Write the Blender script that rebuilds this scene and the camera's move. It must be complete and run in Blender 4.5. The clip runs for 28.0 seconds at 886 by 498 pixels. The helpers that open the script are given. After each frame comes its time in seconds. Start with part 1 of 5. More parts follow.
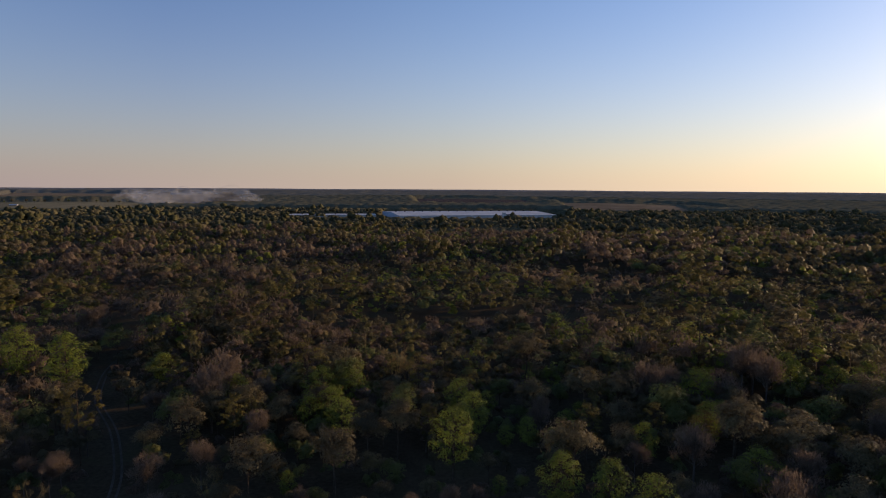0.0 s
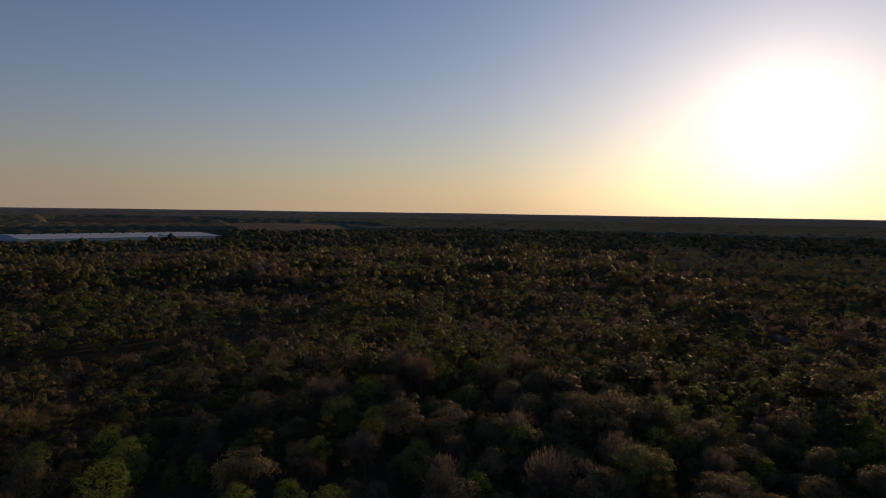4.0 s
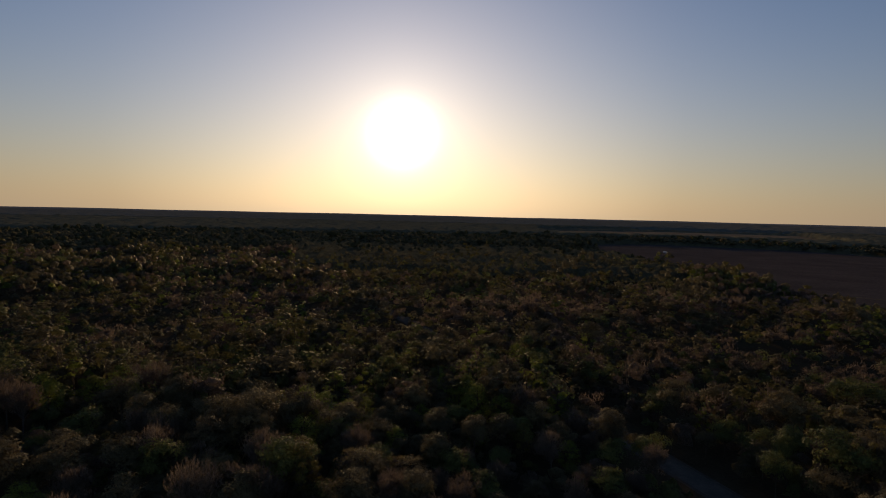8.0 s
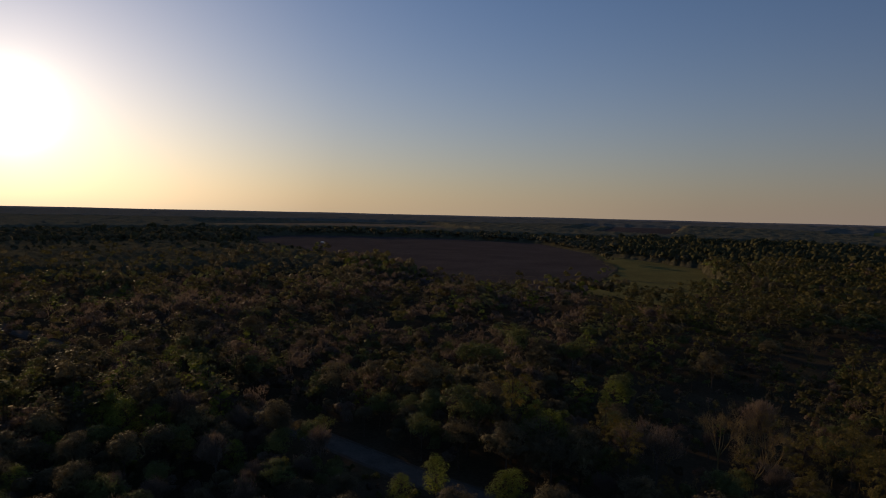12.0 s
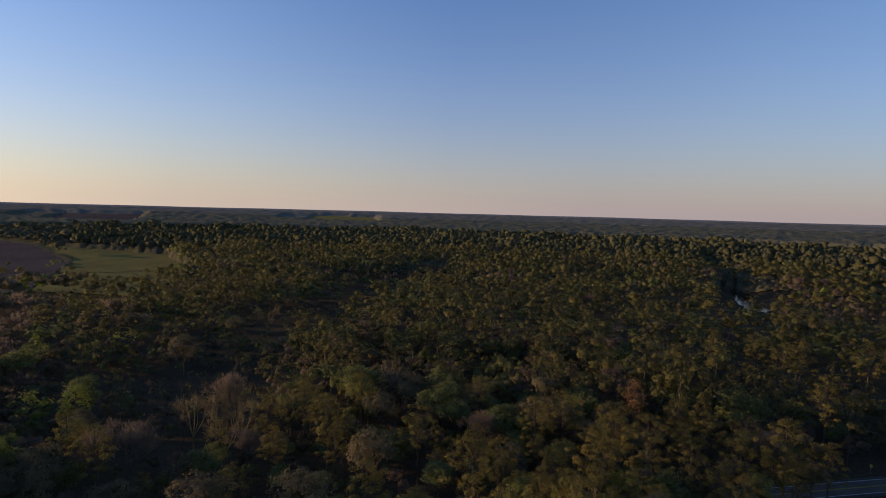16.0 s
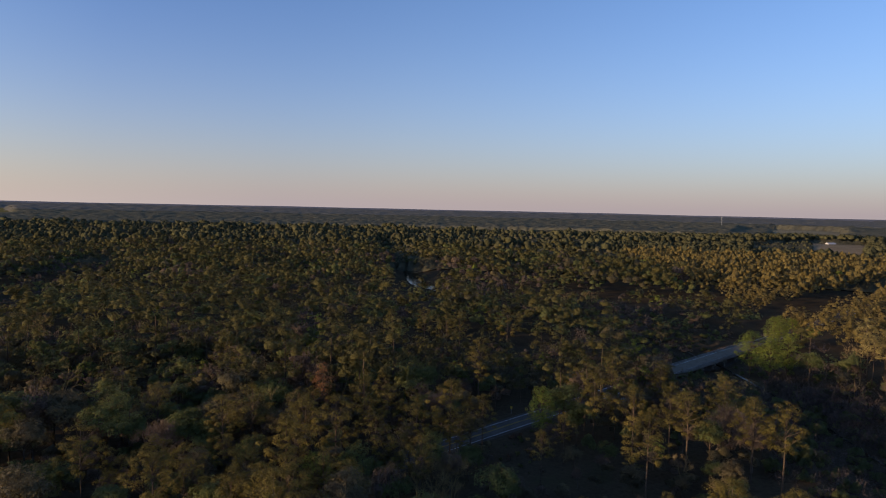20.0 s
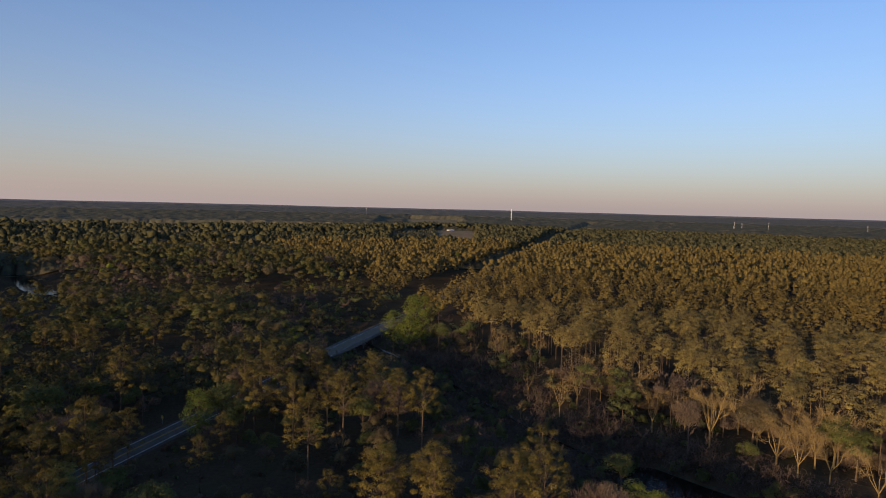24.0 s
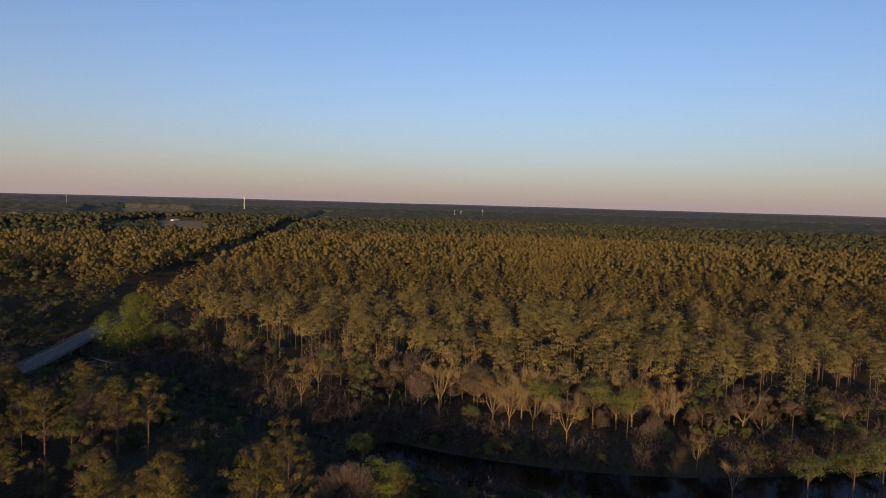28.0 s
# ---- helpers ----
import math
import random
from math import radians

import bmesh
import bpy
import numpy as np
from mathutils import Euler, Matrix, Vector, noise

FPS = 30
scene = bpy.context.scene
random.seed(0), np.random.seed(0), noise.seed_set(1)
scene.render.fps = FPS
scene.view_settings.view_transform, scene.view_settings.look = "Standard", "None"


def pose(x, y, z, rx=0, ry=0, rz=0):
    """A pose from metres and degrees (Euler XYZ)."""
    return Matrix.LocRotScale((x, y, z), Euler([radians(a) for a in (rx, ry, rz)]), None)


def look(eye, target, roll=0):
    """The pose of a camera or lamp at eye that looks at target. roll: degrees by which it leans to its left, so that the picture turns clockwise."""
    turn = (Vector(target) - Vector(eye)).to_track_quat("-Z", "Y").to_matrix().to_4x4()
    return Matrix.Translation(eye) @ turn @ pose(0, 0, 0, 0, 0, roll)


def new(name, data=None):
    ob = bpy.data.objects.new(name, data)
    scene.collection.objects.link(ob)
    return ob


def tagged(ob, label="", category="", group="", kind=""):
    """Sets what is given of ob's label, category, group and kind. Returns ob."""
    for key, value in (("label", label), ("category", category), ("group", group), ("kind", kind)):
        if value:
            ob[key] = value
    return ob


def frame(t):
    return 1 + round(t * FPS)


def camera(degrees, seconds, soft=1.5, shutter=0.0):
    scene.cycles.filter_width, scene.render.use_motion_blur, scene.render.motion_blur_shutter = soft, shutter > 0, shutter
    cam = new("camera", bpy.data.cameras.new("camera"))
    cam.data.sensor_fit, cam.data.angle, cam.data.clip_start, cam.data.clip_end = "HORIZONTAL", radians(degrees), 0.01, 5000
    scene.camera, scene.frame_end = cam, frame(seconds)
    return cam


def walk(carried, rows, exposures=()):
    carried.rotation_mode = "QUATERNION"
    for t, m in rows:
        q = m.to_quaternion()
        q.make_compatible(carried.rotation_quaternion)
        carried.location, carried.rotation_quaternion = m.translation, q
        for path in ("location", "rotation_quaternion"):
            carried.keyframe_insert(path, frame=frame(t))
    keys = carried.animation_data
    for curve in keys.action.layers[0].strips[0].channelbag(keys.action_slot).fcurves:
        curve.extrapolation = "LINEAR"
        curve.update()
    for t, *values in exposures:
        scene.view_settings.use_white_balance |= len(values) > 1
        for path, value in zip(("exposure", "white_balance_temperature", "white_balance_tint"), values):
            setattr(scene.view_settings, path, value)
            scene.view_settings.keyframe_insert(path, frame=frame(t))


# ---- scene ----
EYE = (0.0, 0.0, 75.0)
cam = camera(72.55, 28.0, soft=1.0)
# seconds, yaw, pitch, roll: the drone hovers and turns on the spot
PATH = [
    (0.0, 0.00, -5.89, 0.38), (0.5, -3.54, -5.89, 0.42), (1.0, -7.00, -5.87, 0.48), (1.5, -9.02, -5.87, 0.48), (2.0, -12.08, -4.43, 0.59), (2.5, -15.08, -3.71, 0.60),
    (3.0, -19.12, -3.72, 0.67), (3.5, -24.75, -3.71, 0.76), (4.0, -30.87, -3.67, 0.84), (4.5, -35.92, -3.63, 0.89), (6.5, -54.07, -3.47, 1.22), (7.0, -57.68, -3.44, 1.30),
    (7.5, -60.63, -3.40, 1.31), (8.0, -64.06, -3.42, 1.33), (8.5, -68.25, -3.39, 1.23), (9.0, -72.50, -3.36, 1.23), (9.5, -76.25, -3.31, 1.27), (10.0, -79.73, -3.27, 1.25),
    (10.5, -82.75, -3.25, 1.29), (11.0, -86.36, -3.24, 1.36), (11.5, -90.47, -3.34, 1.33), (12.0, -95.59, -3.48, 1.31), (12.5, -103.02, -3.70, 1.33), (13.0, -111.51, -3.77, 1.48),
    (13.5, -117.67, -3.69, 1.45), (15.5, -137.91, -3.69, 1.47), (16.0, -143.46, -3.67, 1.50), (16.5, -148.86, -3.72, 1.52), (17.0, -153.37, -3.80, 1.46), (17.5, -156.90, -3.82, 1.37),
    (18.0, -160.08, -3.86, 1.27), (18.5, -162.95, -3.90, 1.32), (19.0, -166.02, -3.92, 1.29), (19.5, -169.29, -3.97, 1.27), (20.0, -172.89, -3.99, 1.26), (20.5, -176.55, -4.01, 1.21),
    (21.0, -180.81, -4.02, 1.26), (21.5, -186.21, -3.99, 1.35), (22.0, -191.97, -3.98, 1.39), (22.5, -197.00, -3.97, 1.42), (24.5, -206.94, -4.09, 1.42), (25.0, -209.56, -4.12, 1.42),
    (25.5, -212.84, -4.12, 1.43), (26.0, -216.15, -4.12, 1.44), (26.5, -219.03, -4.20, 1.45), (27.0, -222.38, -4.27, 1.57), (27.5, -226.04, -4.37, 1.52), (28.0, -229.59, -4.50, 1.60),
]
EXPOSURES = [(0.0, 0.42, 6850, 11), (1.5, 0.32, 6850, 11), (2.0, 0.2, 7000, 11), (3.0, -0.05, 7250, 11), (4.0, -0.48, 7450, 10), (7.0, -0.75, 7500, 9), (11.0, -0.85, 7250, 9),
             (12.0, -0.7, 7050, 9), (13.0, -0.34, 6900, 10), (13.5, -0.2, 6850, 10), (15.5, 0.35, 6600, 10), (17.0, 0.62, 6350, 10), (20.0, 0.64, 6350, 10), (25.0, 0.55, 6950, 10), (28.0, 0.46, 7100, 10)]
walk(cam, [(t, pose(*EYE, 0, 0, yaw) @ pose(0, 0, 0, 90 + pitch) @ pose(0, 0, 0, 0, 0, roll)) for t, yaw, pitch, roll in PATH], EXPOSURES)

# ---- world, sun ----
SUN_BEARING, SUN_ELEVATION = 60.0, 7.2
SUN_WAY = Vector((math.sin(radians(SUN_BEARING)) * math.cos(radians(SUN_ELEVATION)), math.cos(radians(SUN_BEARING)) * math.cos(radians(SUN_ELEVATION)), math.sin(radians(SUN_ELEVATION))))
world = bpy.data.worlds.new("evening_sky")
scene.world = world
world.use_nodes = True
wn, wl = world.node_tree.nodes, world.node_tree.links
wn.clear()
sky = wn.new("ShaderNodeTexSky")
sky.sky_type, sky.sun_disc = "NISHITA", False
sky.sun_elevation, sky.sun_rotation = radians(SUN_ELEVATION), radians(SUN_BEARING)
sky.altitude, sky.air_density, sky.dust_density, sky.ozone_density = 50, 1.0, 0.4, 3.0
SKY_STRENGTH = 0.12
SKY_TINT = (1.62, 1.61, 1.97)


def math_node(op, a, b=None):
    n = wn.new("ShaderNodeMath")
    n.operation = op
    for k, v in enumerate((a, b)):
        if v is not None and not isinstance(v, (int, float)):
            wl.new(v, n.inputs[k])
        elif v is not None:
            n.inputs[k].default_value = v
    return n.outputs[0]


def blend(mode, a, b, fac=1.0):
    n = wn.new("ShaderNodeMix")
    n.data_type, n.blend_type = "RGBA", mode
    for k, v in ((6, a), (7, b), (0, fac)):
        if isinstance(v, tuple):
            n.inputs[k].default_value = (*v, 1)
        elif isinstance(v, (int, float)):
            n.inputs[k].default_value = v
        else:
            wl.new(v, n.inputs[k])
    return n.outputs[2]


coord = wn.new("ShaderNodeTexCoord")
dot = wn.new("ShaderNodeVectorMath")
dot.operation = "DOT_PRODUCT"
dot.inputs[1].default_value = SUN_WAY
wl.new(coord.outputs["Generated"], dot.inputs[0])
from_sun = math_node("ARCCOSINE", dot.outputs["Value"])
split = wn.new("ShaderNodeSeparateXYZ")
wl.new(coord.outputs["Generated"], split.inputs[0])
height = math_node("MAXIMUM", math_node("ARCSINE", split.outputs["Z"]), 0.0)

# evening haze: thickest at the horizon, warm towards the sun, dusky pink away from it
haze = wn.new("ShaderNodeValToRGB")
HAZE = ((0.06, (1.7, 1.4, 1.0)), (0.14, (1.08, 0.85, 0.6)), (0.33, (0.62, 0.5, 0.42)), (0.54, (0.43, 0.353, 0.357)), (0.85, (0.37, 0.303, 0.322)))
while len(haze.color_ramp.elements) < len(HAZE):
    haze.color_ramp.elements.new(0.5)
for stop, (at, colour) in zip(haze.color_ramp.elements, HAZE):
    stop.position, stop.color = at, (*[c / 3 for c in colour], 1)
wl.new(math_node("DIVIDE", from_sun, math.pi), haze.inputs[0])
thick = math_node("MULTIPLY", math_node("POWER", math.exp(-1), math_node("DIVIDE", height, radians(7.5))), 0.92)
air = blend("MULTIPLY", sky.outputs[0], tuple(c * SKY_STRENGTH for c in SKY_TINT))
# a deeper blue a third of the way round from the sun
deep = wn.new("ShaderNodeValToRGB")
DEEP = ((0.12, (1.0, 1.0, 1.0)), (0.24, (0.9, 0.96, 1.0)), (0.34, (0.92, 0.97, 1.0)), (0.46, (0.78, 0.88, 0.97)), (0.6, (1.0, 1.0, 1.0)))
while len(deep.color_ramp.elements) < len(DEEP):
    deep.color_ramp.elements.new(0.5)
for stop, (at, colour) in zip(deep.color_ramp.elements, DEEP):
    stop.position, stop.color = at, (*colour, 1)
wl.new(math_node("DIVIDE", from_sun, math.pi), deep.inputs[0])
air = blend("MULTIPLY", air, deep.outputs[0])
air = blend("MIX", air, blend("MULTIPLY", haze.outputs[0], (3.0, 3.0, 3.0)), thick)
for width, gain, tint in ((2.1, 7.0, (1.0, 0.92, 0.76)), (5.6, 0.65, (1.0, 0.9, 0.78)), (18.0, 0.24, (1.0, 0.82, 0.82))):
    ring = math_node("POWER", math.exp(-1), math_node("POWER", math_node("DIVIDE", from_sun, radians(width)), 2.0))
    glow = wn.new("ShaderNodeVectorMath")
    glow.operation = "SCALE"
    glow.inputs[0].default_value = tuple(c * gain for c in tint)
    wl.new(ring, glow.inputs["Scale"])
    air = blend("ADD", air, glow.outputs[0])
base = wn.new("ShaderNodeBackground")
wl.new(air, base.inputs["Color"])
base.inputs["Strength"].default_value = 0.72
wout = wn.new("ShaderNodeOutputWorld")
wl.new(base.outputs[0], wout.inputs["Surface"])

sun_data = bpy.data.lights.new("sun", "SUN")
sun_data.energy, sun_data.angle, sun_data.color = 3.9, radians(0.6), (1.0, 0.70, 0.40)
sun = new("sun", sun_data)
sun.matrix_world = look((0, 0, 0), tuple(-SUN_WAY))

# ---- materials ----


class Mat:
    """A small builder of node materials."""

    def __init__(self, name):
        self.m = bpy.data.materials.new(name)
        self.m.use_nodes = True
        self.n, self.l = self.m.node_tree.nodes, self.m.node_tree.links
        self.p = self.n["Principled BSDF"]
        self.out = self.n["Material Output"]
        self.geo = self.n.new("ShaderNodeNewGeometry")

    def noise(self, scale, detail=3.0, rough=0.6, space=None):
        t = self.n.new("ShaderNodeTexNoise")
        t.inputs["Scale"].default_value, t.inputs["Detail"].default_value, t.inputs["Roughness"].default_value = scale, detail, rough
        self.l.new(space or self.geo.outputs["Position"], t.inputs["Vector"])
        return t.outputs["Fac"]

    def ramp(self, fac, stops):
        r = self.n.new("ShaderNodeValToRGB")
        e = r.color_ramp.elements
        while len(e) < len(stops):
            e.new(0.5)
        for k, (pos, col) in zip(e, stops):
            k.position, k.color = pos, (*col, 1)
        self.l.new(fac, r.inputs["Fac"])
        return r.outputs["Color"]

    def mix(self, a, b, fac, mode="MIX"):
        x = self.n.new("ShaderNodeMix")
        x.data_type, x.blend_type = "RGBA", mode
        for sock, v in ((x.inputs[6], a), (x.inputs[7], b), (x.inputs[0], fac)):
            if isinstance(v, bpy.types.NodeSocket):
                self.l.new(v, sock)
            elif isinstance(v, tuple):
                sock.default_value = (*v, 1)
            else:
                sock.default_value = v
        return x.outputs[2]

    def bump(self, fac, strength, distance):
        b = self.n.new("ShaderNodeBump")
        b.inputs["Strength"].default_value, b.inputs["Distance"].default_value = strength, distance
        self.l.new(fac, b.inputs["Height"])
        self.l.new(b.outputs["Normal"], self.p.inputs["Normal"])

    def done(self, colour, rough=0.9, metal=0.0, spec=0.3):
        if isinstance(colour, tuple):
            self.p.inputs["Base Color"].default_value = (*colour, 1)
        else:
            self.l.new(colour, self.p.inputs["Base Color"])
        self.p.inputs["Roughness"].default_value, self.p.inputs["Metallic"].default_value = rough, metal
        self.p.inputs["Specular IOR Level"].default_value = spec
        return self.m


def foliage(name, dark, mid, light, glow=0.3, rough=0.0, ragged=True, cut=(5.0, 0.545)):
    """Leaves: colour varies from tree to tree and from sprig to sprig; sprays are ragged; some light passes through."""
    a = Mat(name)
    tree = a.ramp(a.noise(0.09, 2.0), [(0.3, dark), (0.5, mid), (0.72, light)])
    sprig = a.ramp(a.geo.outputs["Random Per Island"], [(0.0, (1.1, 1.1, 1.1)), (1.0, (1.42, 1.42, 1.42))])
    colour = a.mix(tree, sprig, 1.0, "MULTIPLY")
    colour = a.mix(colour, a.ramp(a.noise(1.6 if rough else 2.4, 3.0, 0.7), [(0.3, (0.68, 0.68, 0.68)), (0.7, (1.3, 1.3, 1.3))]), 1.0, "MULTIPLY")
    if rough:
        a.bump(a.noise(1.1, 4.0, 0.75), 1.0, rough)
    a.done(colour, 0.6, 0.0, 0.08 if ragged else 0.0)
    tr = a.n.new("ShaderNodeBsdfTranslucent")
    a.l.new(colour, tr.inputs["Color"])
    m = a.n.new("ShaderNodeMixShader")
    m.inputs[0].default_value = glow
    a.l.new(a.p.outputs[0], m.inputs[1])
    a.l.new(tr.outputs[0], m.inputs[2])
    last = m
    if ragged:
        edge = a.n.new("ShaderNodeMath")
        edge.operation = "GREATER_THAN"
        a.l.new(a.noise(cut[0], 2.0, 0.65), edge.inputs[0])
        edge.inputs[1].default_value = cut[1]
        gap = a.n.new("ShaderNodeBsdfTransparent")
        last = a.n.new("ShaderNodeMixShader")
        a.l.new(edge.outputs[0], last.inputs[0])
        a.l.new(m.outputs[0], last.inputs[1])
        a.l.new(gap.outputs[0], last.inputs[2])
    a.l.new(last.outputs[0], a.out.inputs["Surface"])
    return a.m


def plain(name, stops, scale, rough=0.9, metal=0.0, bump=0.0, distance=0.02, fine=None, spec=0.0):
    a = Mat(name)
    c = a.ramp(a.noise(scale, 5.0), stops)
    if fine:
        f = a.ramp(a.noise(fine, 4.0), [(0.3, (0.75, 0.75, 0.75)), (0.7, (1.2, 1.2, 1.2))])
        c = a.mix(c, f, 1.0, "MULTIPLY")
    if bump:
        a.bump(a.noise(fine or scale * 4, 4.0), bump, distance)
    return a.done(c, rough, metal, spec)


PINE = foliage("pine_needles", (0.079, 0.065, 0.020), (0.114, 0.092, 0.025), (0.156, 0.119, 0.032), 0.4)
BROAD = foliage("oak_leaves", (0.074, 0.061, 0.036), (0.108, 0.087, 0.048), (0.160, 0.125, 0.059), 0.4)
FRESH = foliage("fresh_spring_leaves", (0.108, 0.128, 0.026), (0.144, 0.166, 0.033), (0.182, 0.200, 0.040), 0.5)
GREEN = foliage("green_leaves", (0.072, 0.083, 0.030), (0.103, 0.112, 0.038), (0.154, 0.146, 0.044), 0.4)
RUST = foliage("browned_needles", (0.154, 0.073, 0.032), (0.185, 0.088, 0.037), (0.227, 0.112, 0.043), 0.15)
BUDS = foliage("red_brown_buds", (0.097, 0.071, 0.054), (0.122, 0.090, 0.068), (0.154, 0.115, 0.082), 0.4, cut=(6.0, 0.51))
STAND = foliage("planted_pine_canopy", (0.096, 0.076, 0.029), (0.139, 0.111, 0.040), (0.181, 0.144, 0.049), 0.12)
# the same leaves in whole sprays, for woods further off
SPRAY = {
    "pine_tree": foliage("pine_sprays", (0.068, 0.062, 0.024), (0.097, 0.087, 0.033), (0.132, 0.114, 0.043), 0.42, 1.2, cut=(3.2, 0.55)),
    "oak_tree": foliage("oak_sprays", (0.075, 0.065, 0.040), (0.108, 0.092, 0.053), (0.160, 0.131, 0.067), 0.42, 1.2, cut=(3.2, 0.55)),
    "green_tree": foliage("green_sprays", (0.080, 0.092, 0.038), (0.115, 0.125, 0.048), (0.165, 0.162, 0.057), 0.42, 1.2, cut=(3.2, 0.55)),
    "budding_tree": foliage("bud_sprays", (0.097, 0.071, 0.054), (0.122, 0.090, 0.068), (0.154, 0.115, 0.082), 0.42, 1.0, cut=(3.8, 0.525)),
    "spring_tree": foliage("spring_sprays", (0.108, 0.128, 0.026), (0.144, 0.166, 0.033), (0.182, 0.200, 0.040), 0.42, 1.2, cut=(3.2, 0.55)),
    "planted_pine": foliage("planted_sprays", (0.107, 0.081, 0.028), (0.152, 0.114, 0.039), (0.196, 0.147, 0.048), 0.25, 1.2, cut=(3.0, 0.565)),
}
TWIG_HAZE = foliage("grey_twig_sprays", (0.064, 0.048, 0.039), (0.084, 0.063, 0.052), (0.111, 0.085, 0.068), 0.4, 0.4, cut=(4.5, 0.5))
# slightly bluer than nearer pines: a first touch of haze in the colour
FAR_PINE = foliage("distant_pine_canopy", (0.060, 0.060, 0.033), (0.080, 0.078, 0.041), (0.104, 0.096, 0.049), 0.35, 1.2, ragged=False)
FAR_MIX = foliage("distant_mixed_canopy", (0.078, 0.071, 0.044), (0.104, 0.093, 0.055), (0.135, 0.119, 0.068), 0.3, 1.2, ragged=False)
# haze is put into leaf colour and glow: paler and greyer ring by ring
HORIZON_HAZE_TINT = foliage("horizon_woods_haze_tint", (0.105, 0.097, 0.064), (0.128, 0.119, 0.079), (0.155, 0.143, 0.097), 0.3, ragged=False)
PALE_HAZE_TINT = foliage("far_woods_haze_tint", (0.185, 0.174, 0.140), (0.21, 0.198, 0.162), (0.235, 0.222, 0.182), 0.5, ragged=False)
RIDGE_HAZE_TINT = foliage("ridge_haze_tint", (0.26, 0.245, 0.235), (0.29, 0.275, 0.265), (0.33, 0.31, 0.295), 0.5, ragged=False)
TAN_TWIGS = plain("tan_twigs", [(0.3, (0.18, 0.127, 0.058)), (0.7, (0.28, 0.2, 0.098))], 0.6, fine=5.0)
BARK = plain("bark", [(0.3, (0.06, 0.043, 0.03)), (0.7, (0.13, 0.098, 0.07))], 1.5, fine=9.0)
PALE_BARK = plain("pale_bark", [(0.3, (0.16, 0.115, 0.05)), (0.7, (0.265, 0.197, 0.092))], 1.2, fine=9.0)
GREY_TWIGS = plain("grey_twigs", [(0.3, (0.085, 0.068, 0.055)), (0.7, (0.15, 0.12, 0.098))], 0.6, fine=5.0)
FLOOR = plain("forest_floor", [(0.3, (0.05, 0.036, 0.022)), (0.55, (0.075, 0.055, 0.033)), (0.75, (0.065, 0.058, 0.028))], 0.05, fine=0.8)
# far floor colour lifted for haze, so gaps between distant trees stay pale
FLOOR_HAZE_TINT = plain("far_floor_haze_tint", [(0.35, (0.12, 0.108, 0.088)), (0.65, (0.165, 0.15, 0.125))], 0.006, fine=0.05)
so = Mat("ploughed_soil")
furrow = so.n.new("ShaderNodeTexWave")
furrow.inputs["Scale"].default_value, furrow.inputs["Distortion"].default_value = 0.6, 1.5
so.l.new(so.geo.outputs["Position"], furrow.inputs["Vector"])
so.bump(furrow.outputs["Fac"], 0.25, 0.3)
SOIL = so.done(so.mix(so.ramp(so.noise(0.012, 4.0), [(0.3, (0.065, 0.052, 0.046)), (0.7, (0.095, 0.076, 0.068))]), so.ramp(so.noise(0.3), [(0.3, (0.8, 0.8, 0.8)), (0.7, (1.2, 1.2, 1.2))]), 1.0, "MULTIPLY"), 1.0, 0.0, 0.0)
GRASS = plain("pasture_grass", [(0.3, (0.135, 0.112, 0.042)), (0.7, (0.195, 0.163, 0.056))], 0.02, fine=0.5)
MEADOW = plain("dry_meadow", [(0.3, (0.18, 0.15, 0.09)), (0.7, (0.25, 0.21, 0.125))], 0.02, fine=0.5)
ROUGH_GRASS = plain("rough_yard_grass", [(0.3, (0.035, 0.03, 0.016)), (0.7, (0.06, 0.05, 0.024))], 0.02, fine=0.5)
STRAW = plain("dry_stubble", [(0.3, (0.16, 0.115, 0.075)), (0.7, (0.25, 0.19, 0.125))], 0.01, fine=0.3)
HAY = plain("dry_hay", [(0.3, (0.20, 0.15, 0.09)), (0.7, (0.28, 0.215, 0.13))], 0.02, fine=0.3)
RUT = plain("trodden_earth", [(0.3, (0.07, 0.056, 0.044)), (0.7, (0.115, 0.094, 0.075))], 0.3, fine=3.0)
SAND = plain("sandy_track", [(0.3, (0.24, 0.2, 0.15)), (0.7, (0.36, 0.3, 0.23))], 0.3, fine=3.0)
ASPHALT = plain("worn_asphalt", [(0.3, (0.088, 0.076, 0.064)), (0.7, (0.135, 0.117, 0.098))], 0.25, fine=4.0)
CONCRETE = plain("weathered_concrete", [(0.3, (0.16, 0.15, 0.135)), (0.7, (0.27, 0.255, 0.23))], 0.4, fine=4.0)
PAINT_WHITE = plain("white_road_paint", [(0.3, (0.55, 0.55, 0.53)), (0.7, (0.8, 0.8, 0.78))], 1.5)
PAINT_YELLOW = plain("yellow_road_paint", [(0.3, (0.45, 0.28, 0.04)), (0.7, (0.6, 0.4, 0.06))], 1.5)
w = Mat("river_water")
w.bump(w.noise(0.6, 3.0), 0.06, 0.04)
WATER = w.done((0.008, 0.007, 0.005), 0.08, 0.0, 0.03)
METAL = plain("white_metal_cladding", [(0.3, (0.42, 0.42, 0.42)), (0.7, (0.55, 0.54, 0.53))], 0.03, 0.5)

